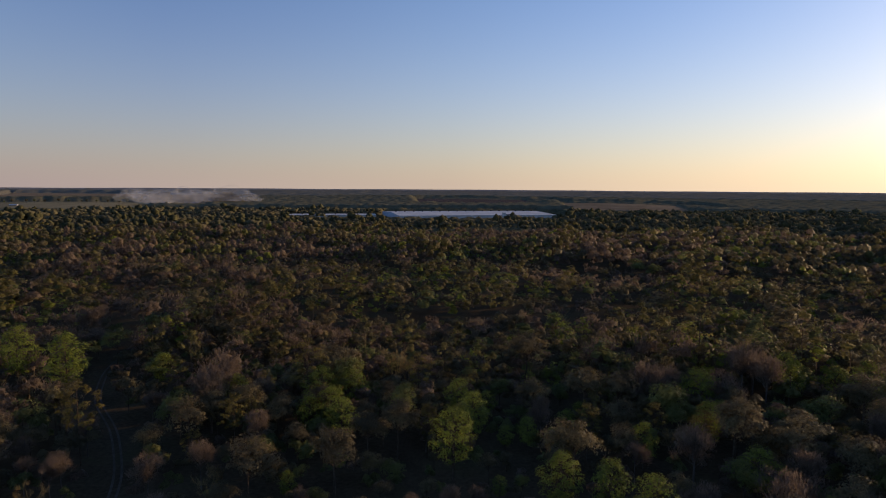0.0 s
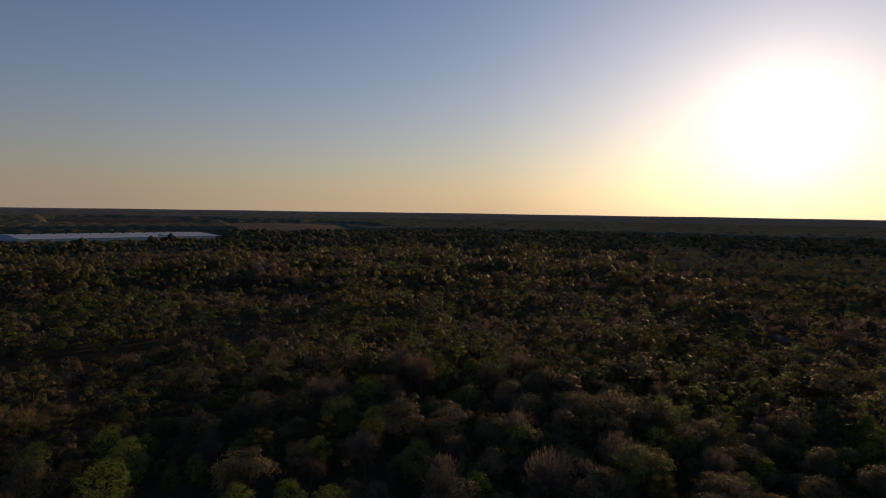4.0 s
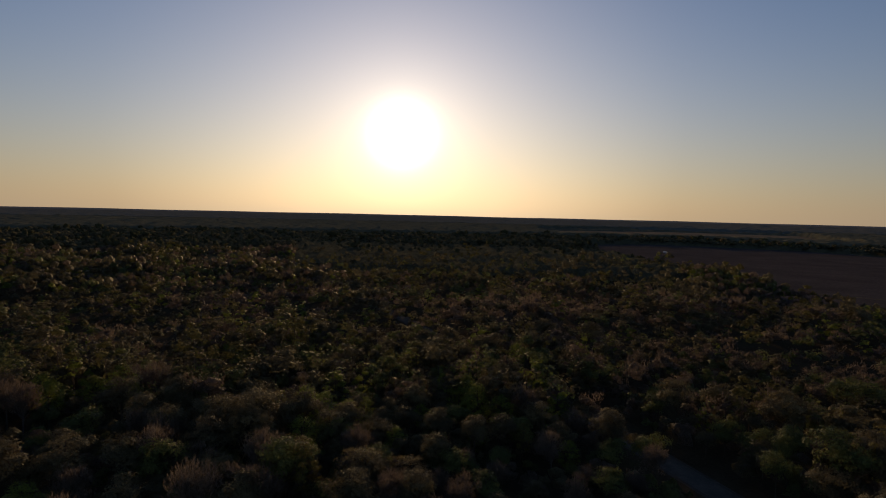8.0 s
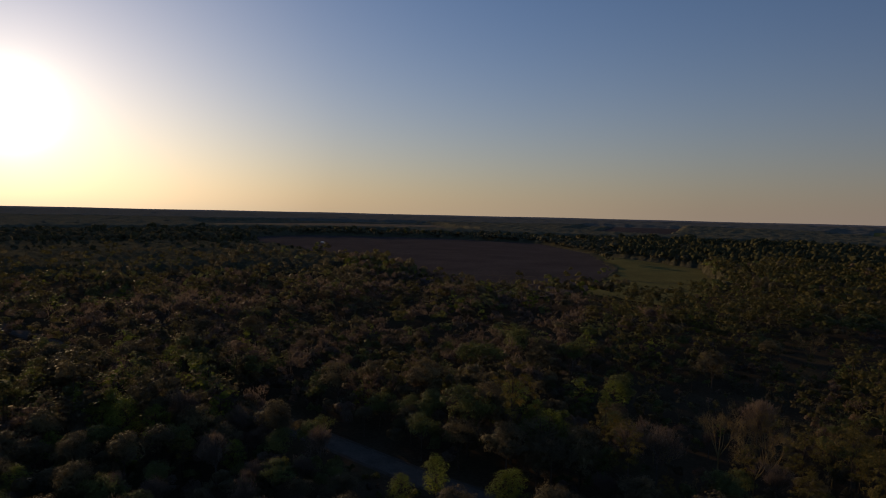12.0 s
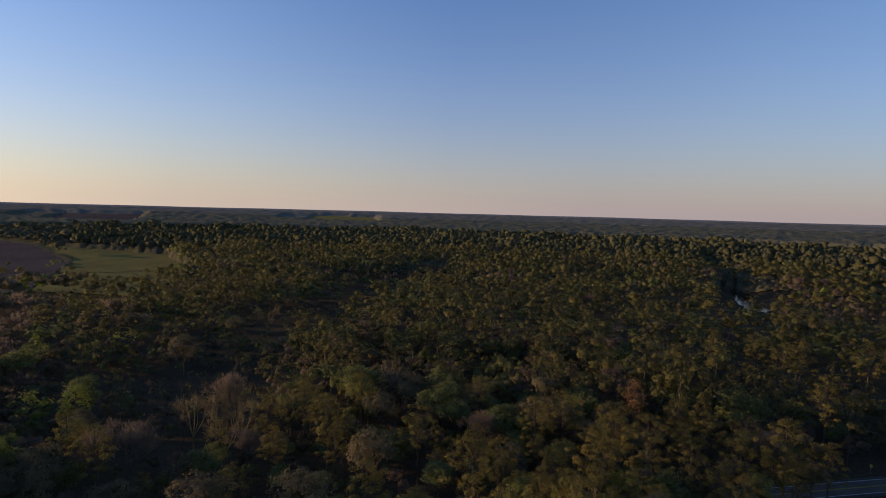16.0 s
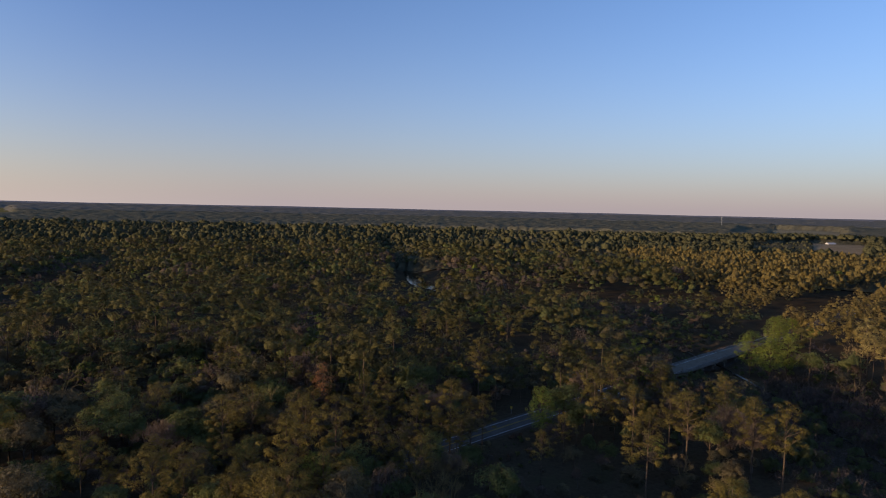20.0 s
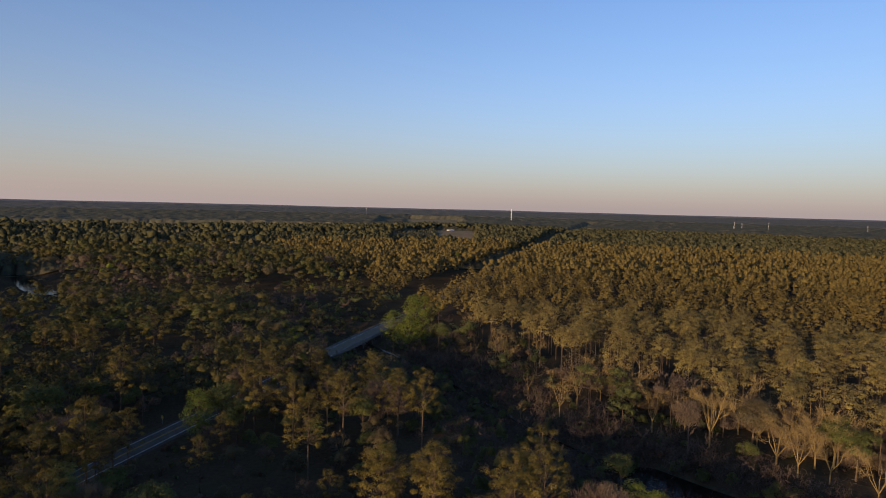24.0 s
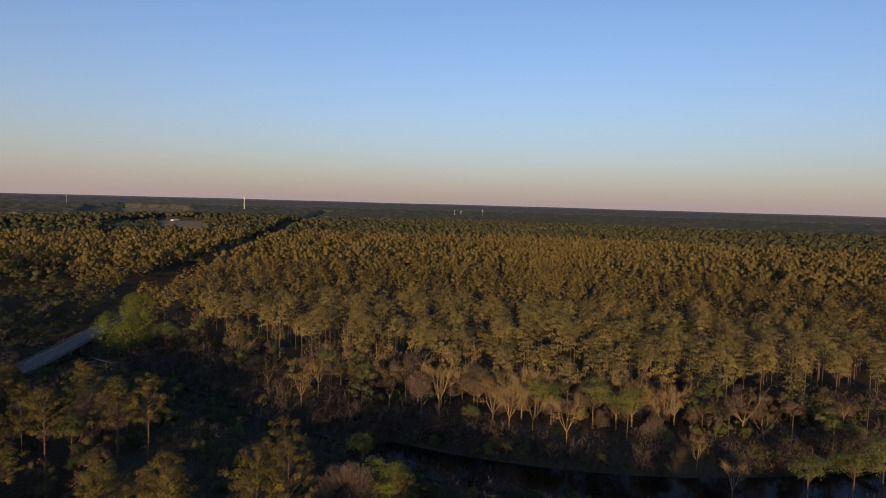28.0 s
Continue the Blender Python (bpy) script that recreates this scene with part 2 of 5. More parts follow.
CONCRETE_PALE = plain("pale_concrete", [(0.3, (0.14, 0.118, 0.09)), (0.7, (0.205, 0.175, 0.135))], 0.4, fine=4.0)
STEEL = plain("galvanised_steel", [(0.3, (0.35, 0.36, 0.37)), (0.7, (0.5, 0.5, 0.5))], 0.5, 0.5, 0.6)
# end-wall cladding: the blue-grey of a wall in shade is put into the colour
METAL_SHADE_BLUE = plain("cladding_shade_blue", [(0.3, (0.30, 0.36, 0.46)), (0.7, (0.38, 0.44, 0.54))], 0.03, 0.5)
BLUE_METAL = plain("pale_blue_roof", [(0.3, (0.30, 0.42, 0.52)), (0.7, (0.42, 0.55, 0.62))], 0.8, 0.5)
DARK_METAL = plain("dark_metal", [(0.3, (0.06, 0.06, 0.065)), (0.7, (0.11, 0.11, 0.115))], 0.3, 0.6)
CLAPBOARD = plain("weathered_boards", [(0.3, (0.22, 0.18, 0.15)), (0.7, (0.36, 0.31, 0.27))], 0.5, fine=3.0)
s = Mat("thin_smoke")
s.done((0.75, 0.76, 0.8), 1.0, 0.0, 0.0)
clear = s.n.new("ShaderNodeBsdfTransparent")
veil = s.n.new("ShaderNodeMixShader")
s.l.new(s.ramp(s.noise(0.014, 3.0), [(0.32, (0.0, 0.0, 0.0)), (0.75, (0.13, 0.13, 0.13))]), veil.inputs[0])
s.l.new(clear.outputs[0], veil.inputs[1])
both, drift = s.n.new("ShaderNodeMixShader"), s.n.new("ShaderNodeBsdfTranslucent")
drift.inputs["Color"].default_value = (0.75, 0.76, 0.8, 1)
s.l.new(s.p.outputs[0], both.inputs[1])
s.l.new(drift.outputs[0], both.inputs[2])
s.l.new(both.outputs[0], veil.inputs[2])
s.l.new(veil.outputs[0], s.out.inputs["Surface"])
SMOKE = s.m

# ---- plan ----


def step(x, a, b):
    t = np.clip((x - a) / (b - a), 0, 1)
    return t * t * (3 - 2 * t)


def smooth_line(line, count):
    """Points evenly spread on a soft curve through the given ones."""
    t = np.concatenate([[0], np.cumsum(np.hypot(*np.diff(line, axis=0).T))])
    s = np.linspace(0, t[-1], count)
    p = np.stack([np.interp(s, t, line[:, k]) for k in (0, 1)], 1)
    for _ in range(6):
        p[1:-1] = (p[:-2] + 2 * p[1:-1] + p[2:]) / 4
    return p


ROAD_AT, ROAD_WAY = np.array((5.7, -200.9)), np.array((-0.663, -0.749)) / math.hypot(0.663, 0.749)
ROAD_SIDE = np.array((-ROAD_WAY[1], ROAD_WAY[0]))


def bend(s):
    """The road leaves its straight line by a few metres towards the north-east."""
    s = -np.asarray(s, float)
    return 1.3 * step(-s, 40, 118) - 6.2 * step(s, 20, 245) + 5.4 * step(s, 232, 335)


RIVER = np.array([(-330, 70), (-250, 15), (-200, -20), (-165, -52), (-140, -93), (-128, -125), (-120, -165), (-118, -220), (-113, -280), (-107, -328), (-85, -390), (-40, -450),
                  (20, -505), (72, -548), (96, -592), (112, -650), (129, -718), (160, -800), (205, -950), (260, -1200)], float)
RIVER = smooth_line(RIVER, 90)
# a low wet swale through the southern woods
SWALE = np.array([(165, -85), (215, -135), (254, -190), (301, -277), (367, -427), (430, -560)], float)
TRACK = np.array([(-150, 300), (-135, 235), (-121, 204), (-100, 178), (-82, 147), (-70, 110), (-68, 60)], float)


# gentle rises under the far fields: x, y, radius, height
HILLS = ((-1280, 1950, 420, 15), (-640, -1290, 260, 14), (-1020, -2350, 330, 15), (0, 2750, 500, 12), (600, 2250, 300, 14), (1950, 260, 420, 6), (2700, -1300, 500, 12))


def away(points, line):
    """Distance of points from a line of several legs."""
    best = np.full(len(points), 1e9)
    for a, b in zip(line[:-1], line[1:]):
        d = b - a
        t = np.clip(((points - a) @ d) / (d @ d), 0, 1)
        best = np.minimum(best, np.hypot(*(points - a - t[:, None] * d).T))
    return best


def land(points):
    """Height of the ground: flat, a wet valley along the river, and a far rise."""
    r = np.hypot(*points.T)
    z = -5.0 * (1 - step(away(points, RIVER), 7, 34))
    z = z * (1 - step(10 - np.abs((points - ROAD_AT) @ ROAD_SIDE), 0, 4) * (np.abs((points - ROAD_AT) @ ROAD_WAY - 170) > 52))
    for x, y, wide, high in HILLS:
        z = z + high * np.exp(-((points[:, 0] - x) ** 2 + (points[:, 1] - y) ** 2) / wide ** 2)
    return z + 35 * np.clip((r - 2500) / 2450, 0, 1) ** 1.5


def bearing(points):
    return np.degrees(np.arctan2(points[:, 0], points[:, 1])) % 360


def inside(points, poly):
    x, y = points.T
    hit = np.zeros(len(points), bool)
    for (ax, ay), (bx, by) in zip(poly, poly[1:] + poly[:1]):
        cross = (ay > y) != (by > y)
        hit ^= cross & (x < (bx - ax) * (y - ay) / ((by - ay) or 1e-9) + ax)
    return hit


# ---- mesh helpers ----


def raw_mesh(name, verts, faces, mats, index=None, smooth=False):
    """A mesh from arrays; faces all have the same number of corners."""
    verts, faces = np.asarray(verts, np.float32), np.asarray(faces, np.int32)
    me = bpy.data.meshes.new(name)
    me.vertices.add(len(verts))
    me.vertices.foreach_set("co", verts.ravel())
    me.loops.add(faces.size)
    me.loops.foreach_set("vertex_index", faces.ravel())
    me.polygons.add(len(faces))
    me.polygons.foreach_set("loop_start", np.arange(len(faces), dtype=np.int32) * faces.shape[1])
    for m in mats:
        me.materials.append(m)
    if index is not None:
        me.polygons.foreach_set("material_index", np.asarray(index, np.int32))
    me.polygons.foreach_set("use_smooth", np.full(len(faces), smooth))
    me.update(calc_edges=True)
    me.validate()
    return me


def under(name, me, parent, label=""):
    ob = new(name, me)
    ob.parent = parent
    return tagged(ob, label)


def part(name, bm, material, parent, label=""):
    me = bpy.data.meshes.new(name)
    bm.to_mesh(me)
    bm.free()
    me.materials.append(material)
    return under(name, me, parent, label)


def box(bm, x0, y0, z0, x1, y1, z1):
    v = [bm.verts.new((x, y, z)) for z in (z0, z1) for x, y in ((x0, y0), (x1, y0), (x1, y1), (x0, y1))]
    for f in ((3, 2, 1, 0), (4, 5, 6, 7), (0, 1, 5, 4), (1, 2, 6, 5), (2, 3, 7, 6), (3, 0, 4, 7)):
        bm.faces.new([v[i] for i in f])


def boxed(*sizes):
    bm = bmesh.new()
    for s in sizes:
        box(bm, *s)
    return bm


def solid(name, bm, material, label, category, kind="", group=""):
    me = bpy.data.meshes.new(name)
    bm.to_mesh(me)
    bm.free()
    me.materials.append(material)
    return tagged(new(name, me), label, category, group, kind)


def sheet(name, poly, material, label, category, lift=0.3, cell=60.0):
    """A patch of ground that lies on the land, cut into small cells."""
    bm = bmesh.new()
    f = bm.faces.new([bm.verts.new((x, y, 0)) for x, y in poly])
    xs, ys = [p[0] for p in poly], [p[1] for p in poly]
    for axis, lo, hi in ((0, min(xs), max(xs)), (1, min(ys), max(ys))):
        for c in np.arange(lo + cell, hi, cell):
            co, no = [0, 0, 0], [0, 0, 0]
            co[axis], no[axis] = c, 1
            bmesh.ops.bisect_plane(bm, geom=bm.verts[:] + bm.edges[:] + bm.faces[:], plane_co=co, plane_no=no)
    pts = np.array([v.co[:2] for v in bm.verts])
    for v, z in zip(bm.verts, land(pts)):
        v.co.z = z + lift
    bmesh.ops.recalc_face_normals(bm, faces=bm.faces)
    if sum(f.normal.z for f in bm.faces) < 0:
        bmesh.ops.reverse_faces(bm, faces=bm.faces)
    return solid(name, bm, material, label, category, "structure")


# ---- ground ----
radii = np.concatenate([np.arange(0, 420, 7.0), np.arange(420, 1000, 25.0), np.arange(1000, 4960, 110.0), [4960]])
turns = np.radians(np.arange(0, 360, 1.5))
gx, gy = np.outer(radii, np.sin(turns)), np.outer(radii, np.cos(turns))
gp = np.stack([gx.ravel(), gy.ravel()], 1)
gv = np.column_stack([gp, land(gp)])
nr, na = gx.shape
i0 = (np.arange(nr - 1)[:, None] * na + np.arange(na)[None]).ravel()
i1 = (np.arange(nr - 1)[:, None] * na + (np.arange(na)[None] + 1) % na).ravel()
# beyond 1850 m the floor takes the colour with haze painted in
ground = new("ground", raw_mesh("ground", gv, np.stack([i0, i0 + na, i1 + na, i1], 1), [FLOOR, FLOOR_HAZE_TINT], np.repeat(radii[:-1] > 1850, na).astype(int)))
tagged(ground, "dark brown leaf-strewn forest floor, far part painted pale for haze", "ground", kind="structure")

# backdrop ring that closes the horizon; its pale colour stands in for haze
rim = np.array([4450.0, 4560.0, 4700.0, 4960.0])
rx, ry = np.outer(rim, np.sin(turns)), np.outer(rim, np.cos(turns))
rp = np.stack([rx.ravel(), ry.ravel()], 1)
wave = 0.9 * np.sin(np.arange(len(turns)) * 0.37) + 0.8 * np.sin(np.arange(len(turns)) * 0.91)
rz = land(rp) + np.concatenate([np.full(len(turns), 2.0), 13 + wave, 15 + wave, 17 + wave])
k0 = (np.arange(3)[:, None] * na + np.arange(na)[None]).ravel()
k1 = (np.arange(3)[:, None] * na + (np.arange(na)[None] + 1) % na).ravel()
ridge = new("backdrop", raw_mesh("backdrop", np.column_stack([rp, rz]), np.stack([k0, k0 + na, k1 + na, k1], 1), [RIDGE_HAZE_TINT], None, True))
tagged(ridge, "low wooded backdrop ridge along the horizon, haze put into its colour", "ridge", kind="structure")


def ribbon(name, line, width, material, label, category, z):
    """A strip along a line of several legs."""
    line = np.asarray(line, float)
    d = np.gradient(line, axis=0)
    d /= np.hypot(*d.T)[:, None]
    side = np.stack([-d[:, 1], d[:, 0]], 1) * (np.broadcast_to(np.asarray(width, float), (len(line),)) / 2)[:, None]
    left, right = line + side, line - side
    zl, zr = (z, z) if np.isscalar(z) else (z[0] + land(left), z[0] + land(right))
    v = np.concatenate([np.column_stack([left, np.broadcast_to(zl, len(line))]), np.column_stack([right, np.broadcast_to(zr, len(line))])])
    n = len(line)
    k = np.arange(n - 1)
    return tagged(new(name, raw_mesh(name, v, np.stack([k + n, k + n + 1, k + 1, k], 1), [material])), label, category, kind="structure")


ribbon("water", RIVER, np.where((RIVER[:, 1] < -138) & (RIVER[:, 1] > -340), 1.2, np.where(RIVER[:, 1] < -725, 1.2, np.where(RIVER[:, 1] < -580, 19.0, np.where(RIVER[:, 1] < -340, 1.2, 19.0)))), WATER, "dark still river water reflecting the sky", "river", -4.2)


def along(s, w):
    return ROAD_AT + s * ROAD_WAY + (w + bend(s)) * ROAD_SIDE


def road_strip(name, s0, s1, w, width, material, label, z):
    return ribbon(name, [along(s, w) for s in np.linspace(s0, s1, 60)], width, material, label, "road", z)


road_strip("verge", -900, 2600, 0, 10.6, RUT, "dull trodden earth shoulder beside the asphalt", (0.06,))
road_strip("road", -900, 2600, 0, 7.9, ASPHALT, "grey worn asphalt two-lane country road", (0.12,))
for k, w_ in enumerate((-3.55, 3.55)):
    road_strip("edge_line", -215, 700, w_, 0.16, PAINT_WHITE, "white painted road edge line", 0.16)
for w_ in (-0.16, 0.16):
    road_strip("centre_line", -215, 700, w_, 0.12, PAINT_YELLOW, "double yellow painted centre line", 0.16)
for w_ in (-0.9, 0.9):
    line = smooth_line(TRACK, 60)
    d = np.gradient(line, axis=0)
    d /= np.hypot(*d.T)[:, None]
    ribbon("rut", line + w_ * np.stack([-d[:, 1], d[:, 0]], 1), 0.6, RUT, "pale sandy wheel rut of a forest track", "track", (0.1,))


# ---- fields and far roads ----
BIG_FIELD = [(500, -95), (640, -30), (960, 90), (1380, 330), (1540, 372), (1690, 190), (1705, -150), (1515, -394), (1140, -400), (800, -320), (560, -190)]
PASTURE = [(1136, -402), (975, -444), (842, -462), (600, -360), (480, -235), (560, -192), (800, -322)]
sheet("field", BIG_FIELD, SOIL, "wide bare brown ploughed field", "field", 0.8)
sheet("field", PASTURE, GRASS, "corner of yellow-green pasture beside ploughed soil", "field", 0.8)
FAR_FIELDS = {
    "brown stubble field beyond a tree line": (STRAW, [(2380, 640), (2750, 820), (3150, 300), (3150, -260), (2700, -420), (2450, 150)]),
    "pale yellow-green meadow among distant trees": (MEADOW, [(-1445, 1918), (-1051, 2158), (-985, 2023), (-1354, 1798)]),
    "straw-coloured stubble field far away": (STRAW, [(-2300, 2950), (-2500, 3500), (-1350, 3700), (-1250, 3080)]),
    "brown stubble field behind the factory": (SOIL, [(-110, 2650), (-150, 3050), (420, 3050), (420, 2600)]),
    "tan field beyond the forest": (STRAW, [(480, 2120), (430, 2330), (900, 2330), (860, 2050)]),
    "narrow tan hay field beside a farm": (HAY, [(-578, -1262), (-615, -1368), (-704, -1324), (-652, -1227)]),
    "pale green field beyond the pine forest": (MEADOW, [(-900, -2300), (-960, -2460), (-1160, -2330), (-1080, -2190)]),
    "brown field strip below the horizon": (SOIL, [(2350, -1150), (2900, -1500), (3200, -1250), (2700, -950)]),
    "pale stubble strip near the horizon": (GRASS, [(2300, -2500), (2700, -2900), (3000, -2600), (2600, -2250)]),
}
for label, (material, poly) in list(FAR_FIELDS.items()):
    mid = sum(math.hypot(*p) for p in poly) / len(poly)
    poly = [(x * 0.85, y * 0.85) if math.hypot(x, y) < mid else (x, y) for x, y in poly]
    FAR_FIELDS[label] = (material, poly)
    sheet("field", poly, material, label, "field", 2.5, 100.0)
YARD = [(-392, 1330), (-398, 1480), (-165, 1530), (-160, 1700), (330, 1760), (340, 1318), (-80, 1284)]
sheet("yard", YARD, ROUGH_GRASS, "grassy cleared yard round the factory", "yard", 1.0, 90.0)
ribbon("dirt_road", [(1708, -120), (1698, -160), (1605, -280), (1508, -400), (1400, -404)], 14.0, SAND, "pale dirt road along a field edge", "dirt road", (1.2,))
ribbon("dirt_road", [(1300, -402), (1136, -406), (975, -449), (842, -467)], 11.0, SAND, "pale dirt road along a pasture edge", "dirt road", (1.2,))

# ---- trees ----
rng = np.random.default_rng(7)


def prism(a, b, ra, rb, sides=5):
    """A tapered stick from a to b as vertices and quads."""
    a, b = np.asarray(a, float), np.asarray(b, float)
    d = (b - a) / (np.linalg.norm(b - a) + 1e-9)
    x = np.cross(d, (0.3, 0.9, 0.2))
    x /= np.linalg.norm(x)
    y = np.cross(d, x)
    t = np.arange(sides) * 2 * math.pi / sides
    ring = np.outer(np.cos(t), x) + np.outer(np.sin(t), y)
    k = np.arange(sides)
    return np.concatenate([a + ra * ring, b + rb * ring]), np.stack([k, (k + 1) % sides, (k + 1) % sides + sides, k + sides], 1)


def gather(pieces):
    """Joins (vertices, faces) pairs."""
    vs, fs, n = [], [], 0
    for v, f in pieces:
        vs.append(v)
        fs.append(f + n)
        n += len(v)
    return np.concatenate(vs), np.concatenate(fs)


def leaves(centres, outs, size, spread=0.34, slim=0.66):
    """One small bent quad at each centre, facing roughly outwards."""
    n = len(centres)
    nrm = outs + rng.normal(0, spread, (n, 3))
    nrm /= np.linalg.norm(nrm, axis=1)[:, None] + 1e-9
    x = np.cross(nrm, rng.normal(0, 1, (n, 3)))
    x /= np.linalg.norm(x, axis=1)[:, None] + 1e-9
    y = np.cross(nrm, x)
    s = (np.asarray(size) * rng.uniform(0.6, 1.35, n))[:, None]
    v = np.stack([centres - x * s, centres - y * s * slim + nrm * s * 0.2, centres + x * s, centres + y * s * slim + nrm * s * 0.2], 1)
    return v.reshape(-1, 3), np.arange(4 * n).reshape(n, 4)


def twig_fan(points, radius, each, length, slim=0.16, up=0.55, loose=0.42):
    """Thin upright sprays of twigs and buds that fan out round the points."""
    m = len(points)
    d = rng.normal(0, 1, (m, each, 3))
    d /= np.linalg.norm(d, axis=2)[:, :, None]
    c = (np.asarray(points)[:, None] + d * np.asarray(radius).reshape(-1, 1, 1) * rng.uniform(0.2, 1.05, (m, each, 1))).reshape(-1, 3)
    mid = np.asarray(points).mean(0) - (0, 0, 5.0)
    x = (c - mid) / (np.linalg.norm(c - mid, axis=1)[:, None] + 1e-9) + (0, 0, up) + rng.normal(0, loose, c.shape)
    x /= np.linalg.norm(x, axis=1)[:, None]
    y = np.cross(x, rng.normal(0, 1, x.shape))
    y /= np.linalg.norm(y, axis=1)[:, None] + 1e-9
    s = (length * rng.uniform(0.6, 1.4, len(c)))[:, None]
    v = np.stack([c - x * s, c - y * s * slim, c + x * s, c + y * s * slim], 1)
    return v.reshape(-1, 3), np.arange(4 * len(c)).reshape(-1, 4)


def clumps(points, radius, each, size, flat=0.75, up=0.35, spread=0.34):
    """Leaf quads on the shells of clumps round the points."""
    m = len(points)
    d = rng.normal(0, 1, (m, each, 3))
    d /= np.linalg.norm(d, axis=2)[:, :, None]
    d[:, :, 2] = np.where(rng.random((m, each)) < 0.75, np.abs(d[:, :, 2]), d[:, :, 2])
    rad = np.asarray(radius).reshape(-1, 1, 1) * rng.uniform(0.55, 1.1, (m, each, 1))
    c = np.asarray(points)[:, None] + d * rad * (1, 1, flat)
    mid = np.asarray(points).mean(0) - (0, 0, 1.5)
    whole = np.asarray(points) - mid
    whole = whole / (np.linalg.norm(whole, axis=1)[:, None] + 1e-9)
    outs = d * 0.8 + 0.9 * whole[:, None] + (0, 0, up)
    return leaves(c.reshape(-1, 3), outs.reshape(-1, 3), size, spread)


def crown_points(kind, h, wide, count):
    """Branch ends that give the crown of this kind its outline."""
    p = []
    if kind == "pine":
        # uneven tiers of limbs, each ending in a tuft
        for k in range(count):
            u = (k // 5 + rng.uniform(0, 0.8)) / (count / 5)
            r = wide * (0.25 + 0.95 * math.sin(math.pi * (0.25 + 0.7 * u))) * rng.uniform(0.35, 1.0)
            a = k * 2 * math.pi / 5 + 0.7 * (k // 5) + rng.uniform(-0.6, 0.6)
            p.append((r * math.cos(a), r * math.sin(a), h * (0.46 + 0.5 * u) + 0.12 * r))
        p.append((0, 0, h * 0.98))
    elif kind == "egg":
        for k in range(count):
            u = (k + rng.random()) / count
            r = wide * math.sin(math.pi * (0.12 + 0.83 * u)) ** 0.8 * rng.uniform(0.5, 1.05)
            a = k * 2.4 + rng.uniform(-0.5, 0.5)
            p.append((r * math.cos(a), r * math.sin(a), h * (0.3 + 0.67 * u)))
    elif kind == "spire":
        for k in range(count):
            u = (k + rng.random()) / count
            r = wide * (1.02 - u) * rng.uniform(0.6, 1.0)
            a = k * 2.4
            p.append((r * math.cos(a), r * math.sin(a), h * (0.18 + 0.78 * u)))
    elif kind == "dome":
        # a rounded, dense crown: ends spread evenly over a half egg
        for k in range(count):
            u = (k + rng.random()) / count
            z = -0.18 + 1.18 * u
            r = wide * math.sqrt(max(0.02, 1 - max(z, 0) ** 2.2)) * (1.0 if z > 0 else 1 + 1.2 * z) * rng.uniform(0.72, 1.05)
            a = k * 2.4 + rng.uniform(-0.4, 0.4)
            p.append((r * math.cos(a), r * math.sin(a), h * (0.66 + 0.31 * z)))
    else:
        lobes = [(rng.uniform(-0.45, 0.45) * wide, rng.uniform(-0.45, 0.45) * wide, h * rng.uniform(0.55, 0.78), rng.uniform(0.45, 0.65) * wide) for _ in range(5)] + [(0, 0, h * 0.78, wide * 0.55)]
        for k in range(count):
            x, y, z, r = lobes[k % len(lobes)]
            d = rng.normal(0, 1, 3)
            d /= np.linalg.norm(d)
            d[2] = abs(d[2]) - 0.25
            p.append((x + d[0] * r, y + d[1] * r, min(z + d[2] * r * 0.95, h)))
    return np.array(p)


def wood(points, h, thick, low, sides=6, lean=0.3):
    """A tapered trunk with a slight bend and a limb to each branch end."""
    bend = rng.uniform(-lean, lean, 2)
    knots = [np.array((bend[0] * math.sin(u * 3), bend[1] * math.sin(u * 2.3), h * u)) for u in np.linspace(0, 0.94, 6)]
    rad = [thick * (1 - 0.82 * u) for u in np.linspace(0, 1, 6)]
    out = [prism(a - (0, 0, 0.6 if k == 0 else 0), b, rad[k] * (1.25 if k == 0 else 1), rad[k + 1], sides) for k, (a, b) in enumerate(zip(knots[:-1], knots[1:]))]
    for p in points:
        u = np.clip((p[2] / h - 0.12) * rng.uniform(0.82, 1.0), low, 0.92) / 0.94
        k = min(int(u * 5), 4)
        a = knots[k] + (knots[k + 1] - knots[k]) * (u * 5 - k)
        out.append(prism(a, p, thick * 0.22, thick * 0.06, 3))
    return gather(out)


